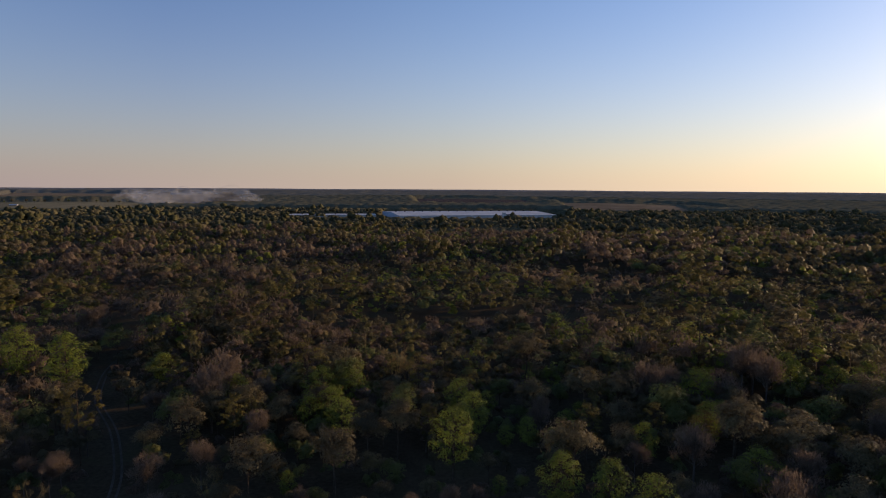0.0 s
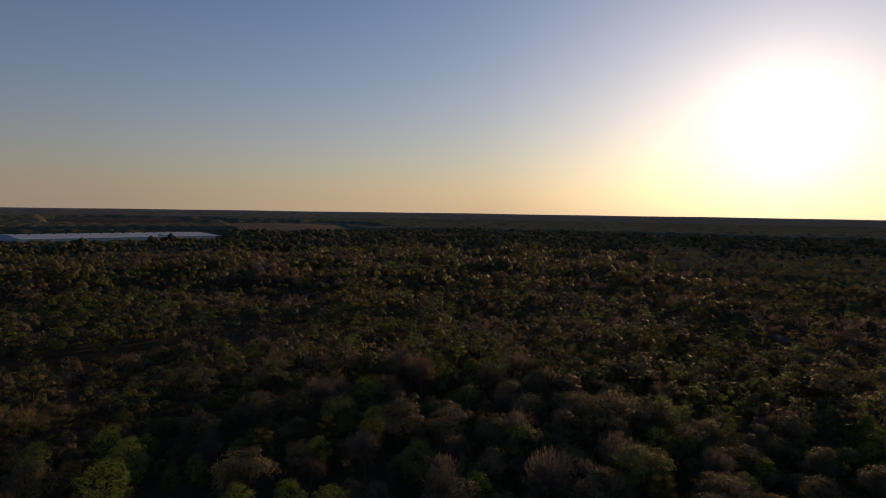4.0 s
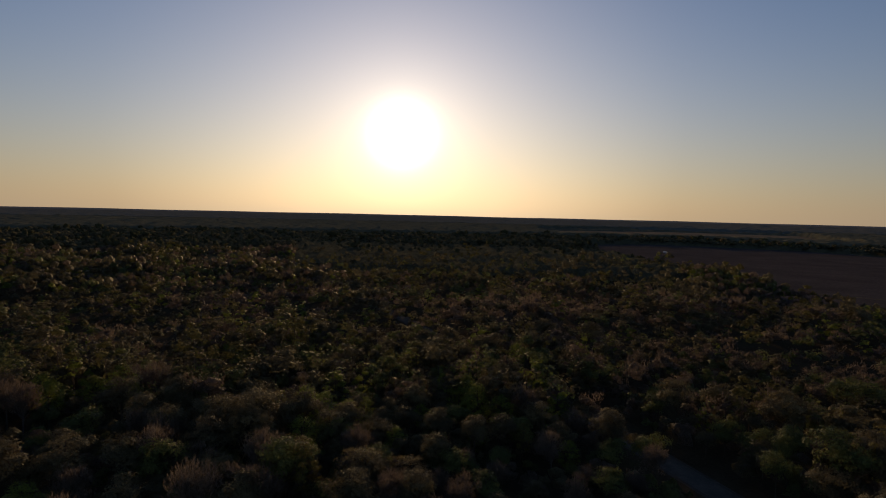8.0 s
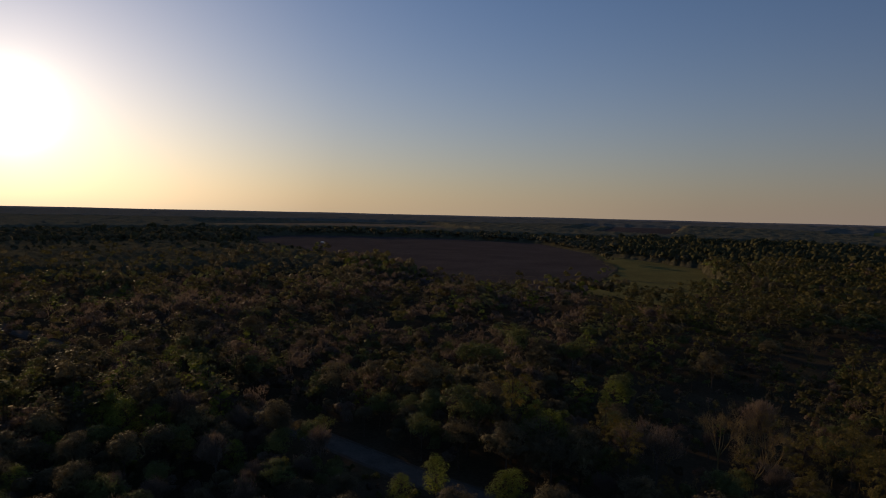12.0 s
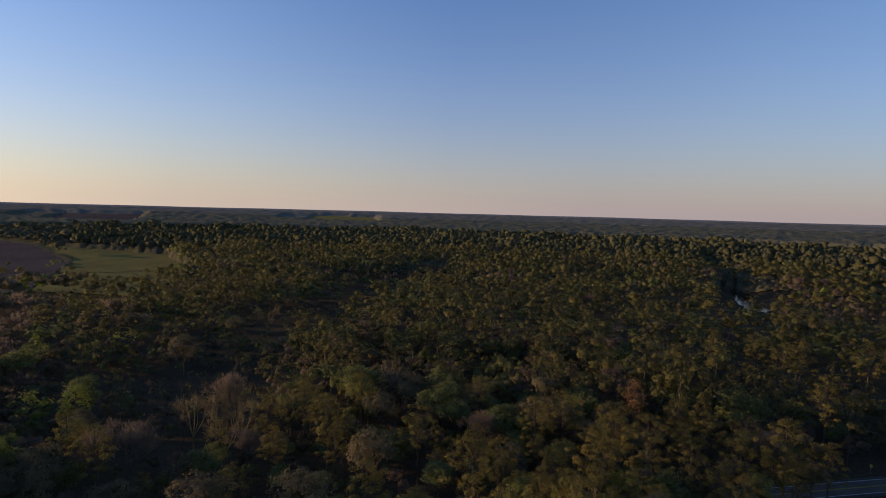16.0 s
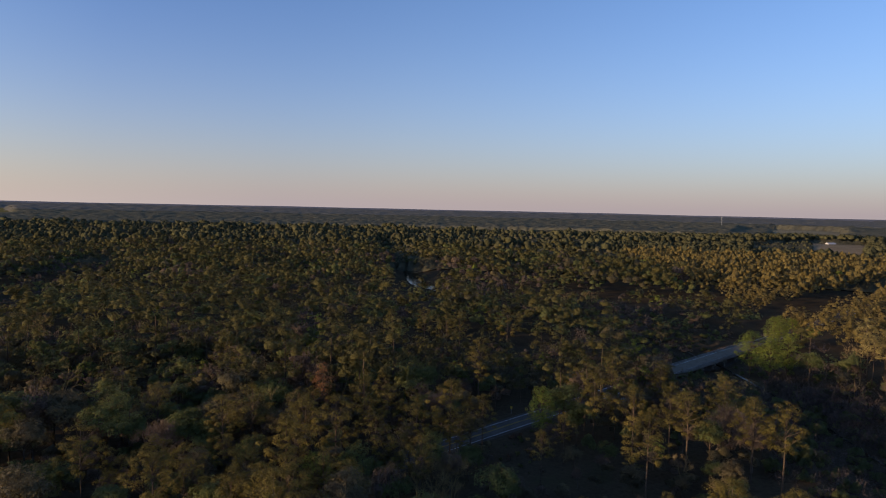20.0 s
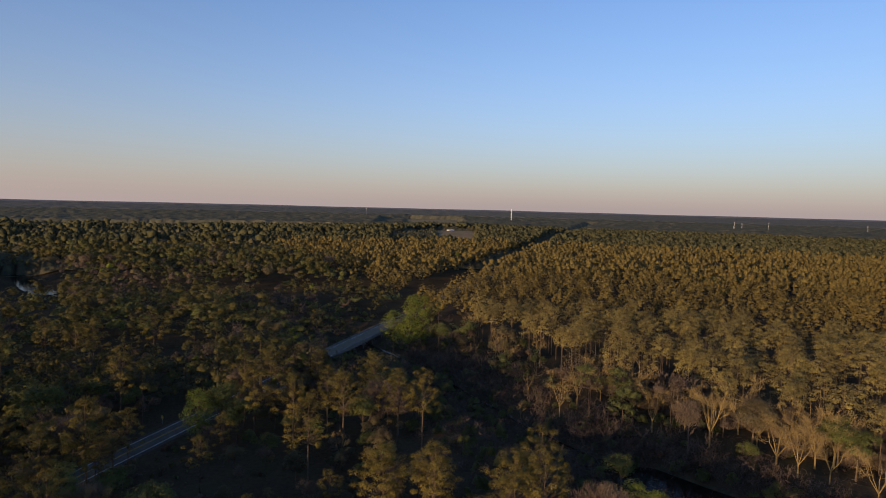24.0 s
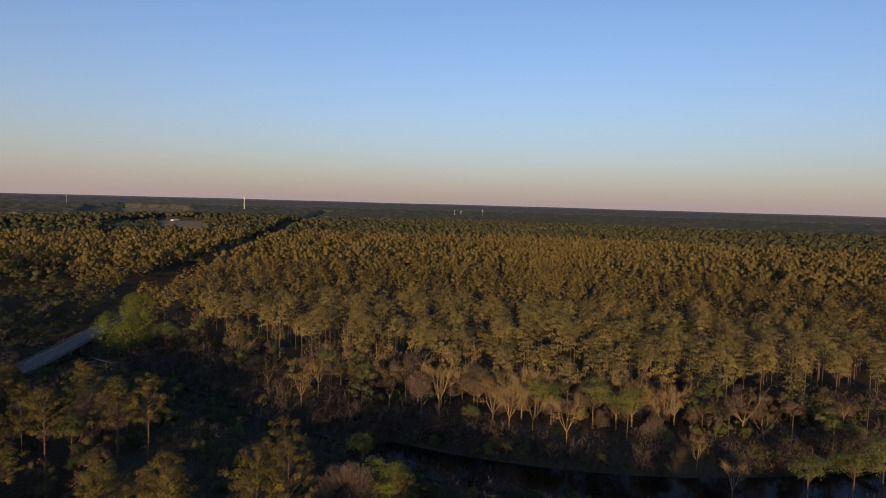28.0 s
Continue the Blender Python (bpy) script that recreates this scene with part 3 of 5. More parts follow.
def bare_wood(h, wide, thick, limbs=9, forks=4, twigs=4, ends=None):
    """A leafless tree: a short trunk, spreading stems, limbs, forks and twigs, each thinner than the last."""
    foot = np.array((0.1, 0.05, h * rng.uniform(0.16, 0.26)))
    out = [prism((0, 0, -0.6), foot, thick * 1.2, thick * 0.95, 6)]
    stems = 5
    for k in range(stems):
        t = k * 2 * math.pi / stems + rng.uniform(-0.5, 0.5)
        way = np.array((math.cos(t), math.sin(t), 0))
        tip = foot + way * wide * rng.uniform(0.3, 0.85) + (0, 0, h * rng.uniform(0.46, 0.76))
        knots = [foot, foot + (tip - foot) * 0.38 + way * wide * 0.06 + rng.normal(0, 0.2, 3), foot + (tip - foot) * 0.7 + rng.normal(0, 0.3, 3), tip]
        rad = [thick * 0.62, thick * 0.45, thick * 0.27, 0.03]
        for j in range(3):
            out.append(prism(knots[j], knots[j + 1], rad[j], rad[j + 1], 4))
        for m in range(max(2, round(limbs / stems))):
            u = rng.uniform(0.8, 2.9)
            j = min(int(u), 2)
            a = knots[j] + (knots[j + 1] - knots[j]) * (u - j)
            t2 = t + rng.uniform(-1.7, 1.7)
            b = a + np.array((math.cos(t2), math.sin(t2), 0)) * wide * rng.uniform(0.25, 0.55) + (0, 0, h * rng.uniform(0.0, 0.14))
            r = rad[j] * 0.5 + 0.02
            out.append(prism(a, b, r, r * 0.4, 3))
            for _ in range(forks):
                s = a + (b - a) * rng.uniform(0.3, 1)
                e = s + (b - a) * rng.uniform(0.2, 0.5) + rng.normal(0, wide * 0.1, 3) + (0, 0, h * 0.04)
                out.append(prism(s, e, r * 0.38, r * 0.16, 3))
                for _ in range(twigs):
                    q = s + (e - s) * rng.uniform(0.3, 1)
                    if ends is not None:
                        ends += [q + (e - s) * rng.uniform(0.1, 0.5) + rng.normal(0, wide * 0.06, 3) for _ in range(2)]
                    out.append(prism(q, q + (e - s) * 0.4 + rng.normal(0, wide * 0.07, 3) + (0, 0, h * 0.02), r * 0.2, 0.02, 3))
    return gather(out)


KINDS = {
    # height, crown half width, clumps, clump radius, leaves each, leaf size, trunk radius, lowest limb, leaf material, bark
    "pine_tree": (25.0, 5.5, 40, 1.2, 96, 0.2, 0.28, 0.5, PINE, BARK),
    "oak_tree": (19.0, 6.7, 70, 1.9, 50, 0.32, 0.34, 0.25, BROAD, BARK),
    "green_tree": (17.5, 6.0, 62, 1.75, 48, 0.32, 0.28, 0.2, GREEN, BARK),
    "budding_tree": (19.0, 6.2, 72, 1.9, 44, 0.55, 0.28, 0.2, BUDS, GREY_TWIGS),
    "planted_pine": (24.0, 4.4, 22, 1.55, 50, 0.33, 0.26, 0.5, STAND, BARK),
    "young_pine": (11.0, 2.3, 26, 0.8, 24, 0.28, 0.15, 0.1, PINE, BARK),
    "spring_tree": (17.0, 4.9, 60, 1.5, 48, 0.27, 0.26, 0.15, FRESH, BARK),
    "browned_pine": (24.0, 3.8, 34, 1.3, 34, 0.26, 0.28, 0.4, RUST, BARK),
}
LABELS = {
    "pine_tree": ("tall pine with bare lower trunk and rounded olive-green crown", "pine tree"),
    "oak_tree": ("broad dark olive-green leafy tree in the woodland", "tree"),
    "green_tree": ("round green leafy tree in the woodland", "tree"),
    "spring_tree": ("bright yellow-green tree in fresh spring leaf", "tree"),
    "budding_tree": ("reddish-brown budding tree with thin twigs", "tree"),
    "bare_tree": ("leafless pale grey tree with spreading branches", "bare tree"),
    "planted_pine": ("planted pine with a dense rounded olive crown", "pine tree"),
    "young_pine": ("small pointed young green pine", "pine tree"),
    "browned_pine": ("tall dying pine with rust-brown needles", "pine tree"),
}
FORM = {"pine_tree": "pine", "planted_pine": "dome", "young_pine": "spire", "browned_pine": "pine", "spring_tree": "egg"}
VARIANTS = {}
for kind, (h, wide, n, cr, each, size, thick, low, leaf, bark) in KINDS.items():
    for v in range(6 if kind in ("pine_tree", "oak_tree", "planted_pine", "budding_tree") else 4):
        hh, ww = h * rng.uniform(0.92, 1.08), wide * rng.uniform(0.85, 1.15)
        pts = crown_points(FORM.get(kind, "broad"), hh, ww, n)
        if kind == "budding_tree":
            cv, cf = twig_fan(pts, cr * rng.uniform(0.7, 1.25, len(pts)), each, size)
        else:
            cv, cf = clumps(pts, cr * rng.uniform(0.7, 1.25, len(pts)), each, size, 0.68 if kind == "pine_tree" else 0.75, spread=0.12 if kind == "planted_pine" else 0.2 if "pine" in kind else 0.3)
        VARIANTS.setdefault(kind, []).append((raw_mesh("trunk", *wood(pts, hh, thick, low), [bark]), raw_mesh("crown", cv, cf, [leaf])))
for v in range(6):
    ends = []
    tree = bare_wood(rng.uniform(17, 19), rng.uniform(6, 8), rng.uniform(0.2, 0.27), 15, 6, 5, ends)
    VARIANTS.setdefault("bare_tree", []).append((raw_mesh("trunk", *tree, [PALE_BARK]), raw_mesh("branchwork", *twig_fan(np.array(ends), np.full(len(ends), 0.3), 1, 0.55, 0.045, 0.1, 0.75), [TAN_TWIGS])))


def plant(kind, x, y, size=1.0, variant=None):
    """One tree as a thing of its own, standing on the land."""
    trunk, crown = VARIANTS[kind][int(rng.integers(len(VARIANTS[kind]))) if variant is None else variant % len(VARIANTS[kind])]
    label, category = LABELS[kind]
    ob = tagged(new(kind), label, category, "woodland trees")
    ob.matrix_basis = pose(x, y, float(land(np.array([(x, y)]))[0]), 0, 0, rng.uniform(0, 360)) @ Matrix.Diagonal((size * rng.uniform(0.93, 1.07), size * rng.uniform(0.93, 1.07), size, 1))
    under("trunk", trunk, ob)
    if crown:
        tagged(under("branchwork" if kind == "bare_tree" else "crown", crown, ob), kind="stuff" if kind == "bare_tree" else "")
    return ob


# what grows where
# stretches of road that stand open towards the viewer: low growth only
ROADSIDE = [[along(-280, -5), along(-222, -5), tuple(along(-222, 0) * 0.75), tuple(along(-280, 0) * 0.75)],
            [along(-5, -4), along(27, -4), tuple(along(27, 0) * 0.76), tuple(along(-5, 0) * 0.76)],
            [along(116, -4), along(206, -4), tuple(along(204, 0) * 0.64), tuple(along(120, 0) * 0.64)]]
WETLAND = [[(-62, -120), (-60, -160), (-80, -190), (-88, -240), (-94, -300), (-132, -300), (-132, -200), (-150, -130), (-178, -72), (-215, -30), (-330, 60), (-330, 140), (-150, 60), (-90, -30), (-72, -90)],
           [(50, -400), (88, -400), (126, -585), (150, -722), (106, -722), (74, -590)]]
CLEARINGS = [BIG_FIELD, PASTURE, YARD] + [poly for _, poly in FAR_FIELDS.values()]


def open_land(points, wet=False):
    """True where no tree may stand."""
    s, w = (points - ROAD_AT) @ ROAD_WAY, (points - ROAD_AT) @ ROAD_SIDE
    w = w - bend(s)
    near = np.where((s > -345) & (s < -222), 9.0, np.where((s > -14) & (s < 30), 8.0, np.where(s > 240, 15.0, np.where((s > 118) & (s < 222), 7.5, 4.9))))
    beyond = np.where((s > -345) & (s < -222), 8.0, np.where((s > -14) & (s < 30), 9.0, np.where(s > 240, 18.0, np.where((s > 118) & (s < 222), 13.0, 5.6))))
    no = (w > -near) & (w < beyond) & (s > -900) & (s < 2600)
    d = away(points, RIVER)
    no |= (d < np.where(((points[:, 1] < -138) & (points[:, 1] > -570)) | (points[:, 1] < -730), 1.6, np.where(points[:, 1] < -570, 18.0, 11.5))) | ((d < 30) & (points[:, 1] < -560) & (points[:, 1] > -640) & (not wet))
    no |= away(points, TRACK) < 6.0
    for poly in [] if wet else WETLAND:
        no |= inside(points, poly)
    for poly in CLEARINGS:
        no |= inside(points, poly)
    for poly in [] if wet else ROADSIDE:
        no |= inside(points, poly)
    return no


def grove(points):
    """Shares of pine, oak, green, budding, bare and young pine at each point."""
    b, r = bearing(points), np.hypot(*points.T)
    s, w = (points - ROAD_AT) @ ROAD_WAY, (points - ROAD_AT) @ ROAD_SIDE
    share = np.empty((len(points), 7))
    share[:] = (0.12, 0.37, 0.11, 0.32, 0.02, 0.0, 0.07)
    share[(b > 28) & (b < 112)] = (0.10, 0.45, 0.16, 0.20, 0.01, 0.0, 0.08)
    share[(b >= 112) & (b < 180)] = (0.34, 0.15, 0.30, 0.08, 0.10, 0.0, 0.05)
    share[(b >= 165) & (w > 0)] = (0.60, 0.13, 0.19, 0.04, 0.03, 0.0, 0.01)
    x, y = points.T
    patch = np.sin(x / 61 + 1.3 * np.sin(y / 83)) * np.sin(y / 57 + 1.1 * np.sin(x / 97 + 2))
    mixed = (b < 112) | (b > 300)
    share[mixed & (patch > 0.25)] *= (0.5, 0.6, 0.7, 2.6, 2.0, 1.0, 0.6)
    share[mixed & (patch < -0.3)] *= (1.4, 1.0, 2.2, 0.3, 0.4, 1.0, 2.5)
    share[(b > 50) & (b < 86) & (r > 600) & (r < 1260)] = (0.03, 0.03, 0.02, 0.0, 0.0, 0.92, 0.0)
    share[(b > 112) & (b < 205) & (r > 330)] = (0.52, 0.12, 0.30, 0.03, 0.01, 0.0, 0.02)
    share[(b >= 178) & (b < 300) & (points[:, 0] < -150)] = (0.96, 0.01, 0.02, 0.0, 0.0, 0.0, 0.01)
    share[away(points, SWALE) < 22] = (0.10, 0.12, 0.26, 0.20, 0.30, 0.0, 0.02)
    share[(away(points, RIVER) < 40) & (r < 700)] = (0.06, 0.14, 0.26, 0.32, 0.22, 0.0, 0.0)
    return share


def plantation(points):
    """True in the planted pine forest west of the river."""
    b, s = bearing(points), (points - ROAD_AT) @ ROAD_SIDE
    return (b > 178) & (b < 300) & (points[:, 0] < -150) & (away(points, RIVER) > 40)


NAMES = ("pine_tree", "oak_tree", "green_tree", "budding_tree", "bare_tree", "young_pine", "spring_tree")


def scatter(r0, r1, spacing, jitter=0.42, wet=False):
    """Jittered points of a hexagonal net between two distances, where trees may stand and the camera may look."""
    n = int(r1 / spacing) + 2
    i, j = np.meshgrid(np.arange(-n, n + 1), np.arange(-n, n + 1))
    p = np.stack([(i + 0.5 * (j % 2)).ravel() * spacing, j.ravel() * spacing * 0.87], 1)
    r = np.hypot(*p.T)
    p = p[(r > r0 - spacing) & (r < r1 + spacing)]
    p = p + rng.uniform(-jitter, jitter, p.shape) * spacing
    r, b = np.hypot(*p.T), bearing(p)
    p = p[(r > r0) & (r < r1) & ((b < 272) | (b > 318))]
    p = p[~open_land(p, wet)]
    marks = np.array([m[1:3] for m in LANDMARKS], float)
    keep = np.ones(len(p), bool)
    if r0 < 500:
        for m in marks:
            keep &= np.hypot(*(p - m).T) > 6.0
    return p[keep]


def pick(points):
    share = np.cumsum(grove(points), axis=1)
    return (rng.random(len(points))[:, None] > share / share[:, -1:]).sum(1)


# trees that stand out: x, y, size
LANDMARKS = []
# leafless trees
LANDMARKS += [("bare", *p) for p in [
    (-136, -184, 1.00), (-156, -185, 1.05), (-164, -175, 1.10), (-168, -153, 1.10), (-152, -153, 1.00), (-159, -135, 1.00), (-177, -139, 1.15), (-172, -128, 0.95), (-165, -116, 1.10), (-166, -110, 1.10),
    (-175, -111, 1.10), (-181, -109, 1.00), (-171, -91, 0.90), (-190, -83, 1.10), (-196, -80, 1.10), (-197, -70, 1.00), (-208, -70, 0.90), (-175, -42, 0.60), (-186, -55, 0.70), (-153, -286, 1.10),
    (-158, -268, 0.80), (-169, -248, 0.80), (-123, -191, 0.35), (24, -149, 0.70), (19, -146, 0.70), (15, -150, 0.70), (20, -141, 0.70), (15, -138, 0.70), (166, -115, 1.05), (169, -109, 1.00),
]]
# leafless trees
LANDMARKS += [("bare", *p) for p in [
    (-32, -461, 1.00), (-42, -457, 0.90), (-54, -465, 1.00), (-60, -448, 0.95), (-58, -386, 0.80), (-85, -363, 0.80), (151, -101, 1.00), (157, -110, 0.95), (217, -245, 1.00), (245, -263, 1.00), (241, -273, 1.05),
    (165, -99, 1.00), (236, -271, 1.00), (288, -219, 1.00), (-17, 216, 1.00), (-13, 215, 0.90),
]]
# green trees
LANDMARKS += [("green", *p) for p in [
    (-179, -107, 1.05), (-185, -89, 1.10), (-185, -77, 1.00), (-178, -101, 0.90), (-187, -26, 0.90), (-198, -17, 0.90), (-206, -11, 1.00), (-113, -124, 0.75), (-161, -252, 0.70), (-131, -284, 1.05),
    (-16, -196, 1.05), (-20, -190, 0.90), (78, -187, 1.10), (34, -216, 1.10), (57, -219, 0.90), (2, -138, 0.90), (280, -65, 1.30), (263, -39, 1.10), (264, -88, 1.10), (211, -88, 1.05), (192, -16, 1.00), (256, -44, 1.15),
    (298, -65, 1.10), (197, -17, 1.00), (169, 28, 0.85), (177, 19, 0.85), (153, 474, 1.10), (160, 456, 1.10), (-124, 325, 0.90), (-135, 245, 0.95), (-103, 213, 0.80), (148, 296, 0.90),
]]
# bright spring-green trees
LANDMARKS += [("bright", *p) for p in [
    (-113, -304, 1.30), (-119, -296, 1.30), (-127, -298, 1.20), (-95, -100, 0.90), (-97, -95, 0.80), (-9, -191, 1.10), (149, -14, 0.75), (141, -30, 0.75), (140, -32, 0.75),
    (142, -5, 0.70), (185, 76, 1.00), (184, 67, 0.95), (206, -83, 0.90), (156, 108, 0.90), (194, 84, 1.00), (119, 201, 1.00), (260, 88, 0.90), (-152, 211, 1.45), (-128, 200, 1.40),
    (-101, 213, 0.90), (121, 207, 1.00), (132, 196, 0.95), (138, 190, 1.10), (-38, 186, 1.10), (3, 147, 1.10), (9, 167, 1.00), (37, 126, 0.90), (27, 130, 0.95), (44, 119, 0.90),
]]
# reddish budding trees
LANDMARKS += [("bud", *p) for p in [
    (-85, -99, 0.95), (-87, -98, 0.90), (159, -69, 1.05), (154, -75, 1.00), (169, -113, 1.10), (109, 206, 1.10), (61, 223, 1.10), (66, 188, 1.10), (74, 191, 1.05), (103, 202, 1.20),
    (106, 192, 1.10), (-160, 277, 1.05), (-168, 276, 1.05), (-111, 291, 1.05), (62, 142, 1.05), (144, 182, 1.10),
]]
# tall pines
LANDMARKS += [("pine", *p) for p in [
    (-68, -107, 1.00), (-79, -113, 1.00), (-71, -100, 0.95), (-62, -99, 0.90), (-43, -121, 1.00), (-53, -115, 1.00), (-95, -91, 0.60), (-24, -205, 1.00), (-33, -207, 1.00), (-35, -179, 0.95),
    (-25, -190, 1.00), (-52, -220, 0.90), (-50, -178, 1.00), (-34, -154, 0.95), (-47, -185, 0.90), (-67, -199, 0.90), (-66, -173, 1.05), (-72, -167, 1.05), (-43, -122, 0.95), (-54, -119, 0.90),
    (-15, -176, 0.60), (-8, -162, 0.60), (62, -295, 1.00), (46, -299, 1.00), (33, -286, 1.00), (27, -287, 0.95), (13, -216, 1.05), (54, -136, 0.95), (59, -125, 0.90), (51, -115, 0.90),
]]
# tall pines
LANDMARKS += [("pine", *p) for p in [
    (55, -152, 1.00), (46, -150, 1.00), (26, -160, 0.85), (18, -170, 1.00), (9, -180, 0.80), (111, -219, 1.00), (86, -226, 1.00), (70, -119, 0.90), (4, -293, 1.00), (73, -112, 1.00),
    (86, -91, 0.95), (121, -112, 1.00), (46, -179, 0.95), (100, -126, 0.90), (181, -169, 0.95), (134, -139, 0.90),
]]
# a browned pine
LANDMARKS += [("brown", *p) for p in [
    (62, -187, 1.00),
]]
# broad olive trees
LANDMARKS += [("oak", *p) for p in [
    (129, -156, 1.05), (100, -109, 1.05), (100, -84, 1.05), (241, -140, 1.00), (270, -186, 1.00), (218, -15, 1.10), (230, 2, 1.00), (158, -34, 1.00), (165, -45, 1.00), (113, -69, 1.00),
    (125, -17, 0.90), (262, 101, 1.05), (320, 91, 1.05), (315, 68, 1.05), (221, 16, 1.10), (226, -16, 1.05), (150, 103, 1.00), (181, 53, 0.90), (143, 115, 1.15), (133, 157, 1.10),
    (128, 177, 1.10), (258, 104, 1.00), (259, 135, 1.00), (137, 116, 1.00), (-26, 140, 1.00), (-12, 159, 0.90), (-45, 134, 1.00), (-70, 161, 0.90), (44, 182, 1.10), (51, 167, 0.80),
]]
# broad olive trees
LANDMARKS += [("oak", *p) for p in [
    (32, 141, 1.05), (76, 151, 1.10), (88, 142, 1.10), (32, 224, 1.10), (135, 156, 1.00), (120, 155, 1.05), (-20, 157, 0.80),
]]
KIND_OF = {"pine": "pine_tree", "oak": "oak_tree", "green": "green_tree", "bright": "spring_tree", "bud": "budding_tree", "bare": "bare_tree", "brown": "browned_pine"}
for k, (short, x, y, size) in enumerate(LANDMARKS):
    plant(KIND_OF[short], x, y, size, k)

def swell(p):
    """Slow rise and fall of the natural canopy; the planted forest is even."""
    x, y = p.T
    wave = np.sin(x / 37 + 1.7 * np.sin(y / 61 + 0.4)) * np.sin(y / 33 + 1.4 * np.sin(x / 53))
    low = 0.4 * np.exp(-((x + 28) ** 2 + (y - 130) ** 2) / 56 ** 2)
    low = np.maximum(low, 0.38 * np.exp(-((x + 37) ** 2 + (y + 151) ** 2) / 36 ** 2))
    low = np.maximum(low, 0.42 * (1 - step(away(p, SWALE), 6, 34)))
    low = np.maximum(low, 0.3 * np.exp(-((x - 225) ** 2 + (y + 125) ** 2) / 45 ** 2))
    low = np.maximum(low, 0.26 * (1 - step(away(p, RIVER), 18, 46)) * (y < -330) * (y > -610))
    return np.where(plantation(p), 1.0, 0.97 + 0.29 * wave - low)


# a few trees between the viewer and the road
SCREEN = ("oak_tree", "pine_tree", "budding_tree", "pine_tree", "green_tree", "pine_tree")
for k in range(20):
    x, y = along(-12 - 4.2 * k, 0) * (0.93, 0.87, 0.81)[k % 3]
    plant(SCREEN[k % 6], float(x), float(y), (0.66 if k < 4 else 0.8) * rng.uniform(0.9, 1.1))

# trees at the far end of the bridge
for kind, s, w, size in (("spring_tree", 208, -13, 1.1), ("spring_tree", 215, -20, 1.0), ("green_tree", 219, -28, 0.9), ("spring_tree", 226, -10, 0.95), ("green_tree", 236, -13, 0.85), ("pine_tree", 246, -15, 0.8), ("oak_tree", 233, -20, 0.8)):
    x, y = along(s, w)
    plant(kind, float(x), float(y), size)

# trees in the middle of the pale meadow
for k in range(13):
    b = radians(324.0 + 0.72 * k + rng.uniform(-0.3, 0.3))
    plant("oak_tree" if k % 3 else "green_tree", 2260 * math.sin(b), 2260 * math.cos(b), rng.uniform(0.6, 1.0))

# a row of trees along the far edge of the ploughed field
for k in range(26):
    u = (k + rng.uniform(-0.35, 0.35)) / 25
    if not 0.12 < u < 0.2:
        plant("oak_tree" if k % 3 else "green_tree", 1748 - 20 * u + rng.uniform(-6, 6), 262 - 450 * u, rng.uniform(0.8, 1.35))

# nearest trees, one by one: up to 300 of a kind are things, the others are joined
NEAR = 205.0
near_points = scatter(92.0, NEAR, 10.2)
near_points = near_points[~plantation(near_points)]
near_points = near_points[np.argsort(np.hypot(*near_points.T))]
planted = {n: sum(KIND_OF[m[0]] == n for m in LANDMARKS) for n in LABELS}
rest = {}
for (x, y), k in zip(near_points, pick(near_points)):
    planted[NAMES[k]] += 1
    if planted[NAMES[k]] <= (255 if NAMES[k] in ("oak_tree", "green_tree") else 290):
        plant(NAMES[k], x, y, rng.uniform(0.55, 1.05) * float(swell(np.array([(x, y)]))[0]))
    else:
        rest.setdefault(NAMES[k], []).append((x, y))


def rough_bush(count, high, wide, size, slim):
    """A low bush of upright leaves or twigs."""
    c = rng.normal(0, 1, (count, 3)) * (wide * 0.5, wide * 0.5, 0) + rng.uniform(0.15, 1.0, (count, 1)) * (0, 0, high)
    return leaves(c, c * (1, 1, 0.3) + (0, 0, 0.6), size, 0.9, slim)


def sprays(points, radius, sides, flat=0.8):
    """Uneven rounded tufts of foliage, open below, round the points."""
    m = len(points)
    ring = np.array([(0.92, -0.5), (0.94, 0.42), (0.16, 0.95)])
    a = rng.uniform(0, 6.3, (m, 1, 1)) + np.arange(sides)[None, None] * 2 * math.pi / sides + np.array((0.0, 0.5, 1.0))[None, :, None] * 2 * math.pi / sides * 0.5
    wob = rng.uniform(0.62, 1.34, (m, 3, sides))
    rad = np.asarray(radius).reshape(-1, 1, 1) * rng.uniform(0.8, 1.2, (m, 1, 1))
    v = np.stack([np.cos(a) * ring[None, :, 0, None] * wob, np.sin(a) * ring[None, :, 0, None] * wob, ring[None, :, 1, None] * wob * flat], 3) * rad[..., None]
    v = (v + np.asarray(points)[:, None, None]).reshape(-1, 3)
    k = np.arange(sides)
    one = np.concatenate([np.stack([k + j * sides, (k + 1) % sides + j * sides, (k + 1) % sides + (j + 1) * sides, k + (j + 1) * sides], 1) for j in range(2)])
    return v, (one[None] + (np.arange(m) * 3 * sides)[:, None, None]).reshape(-1, 4)


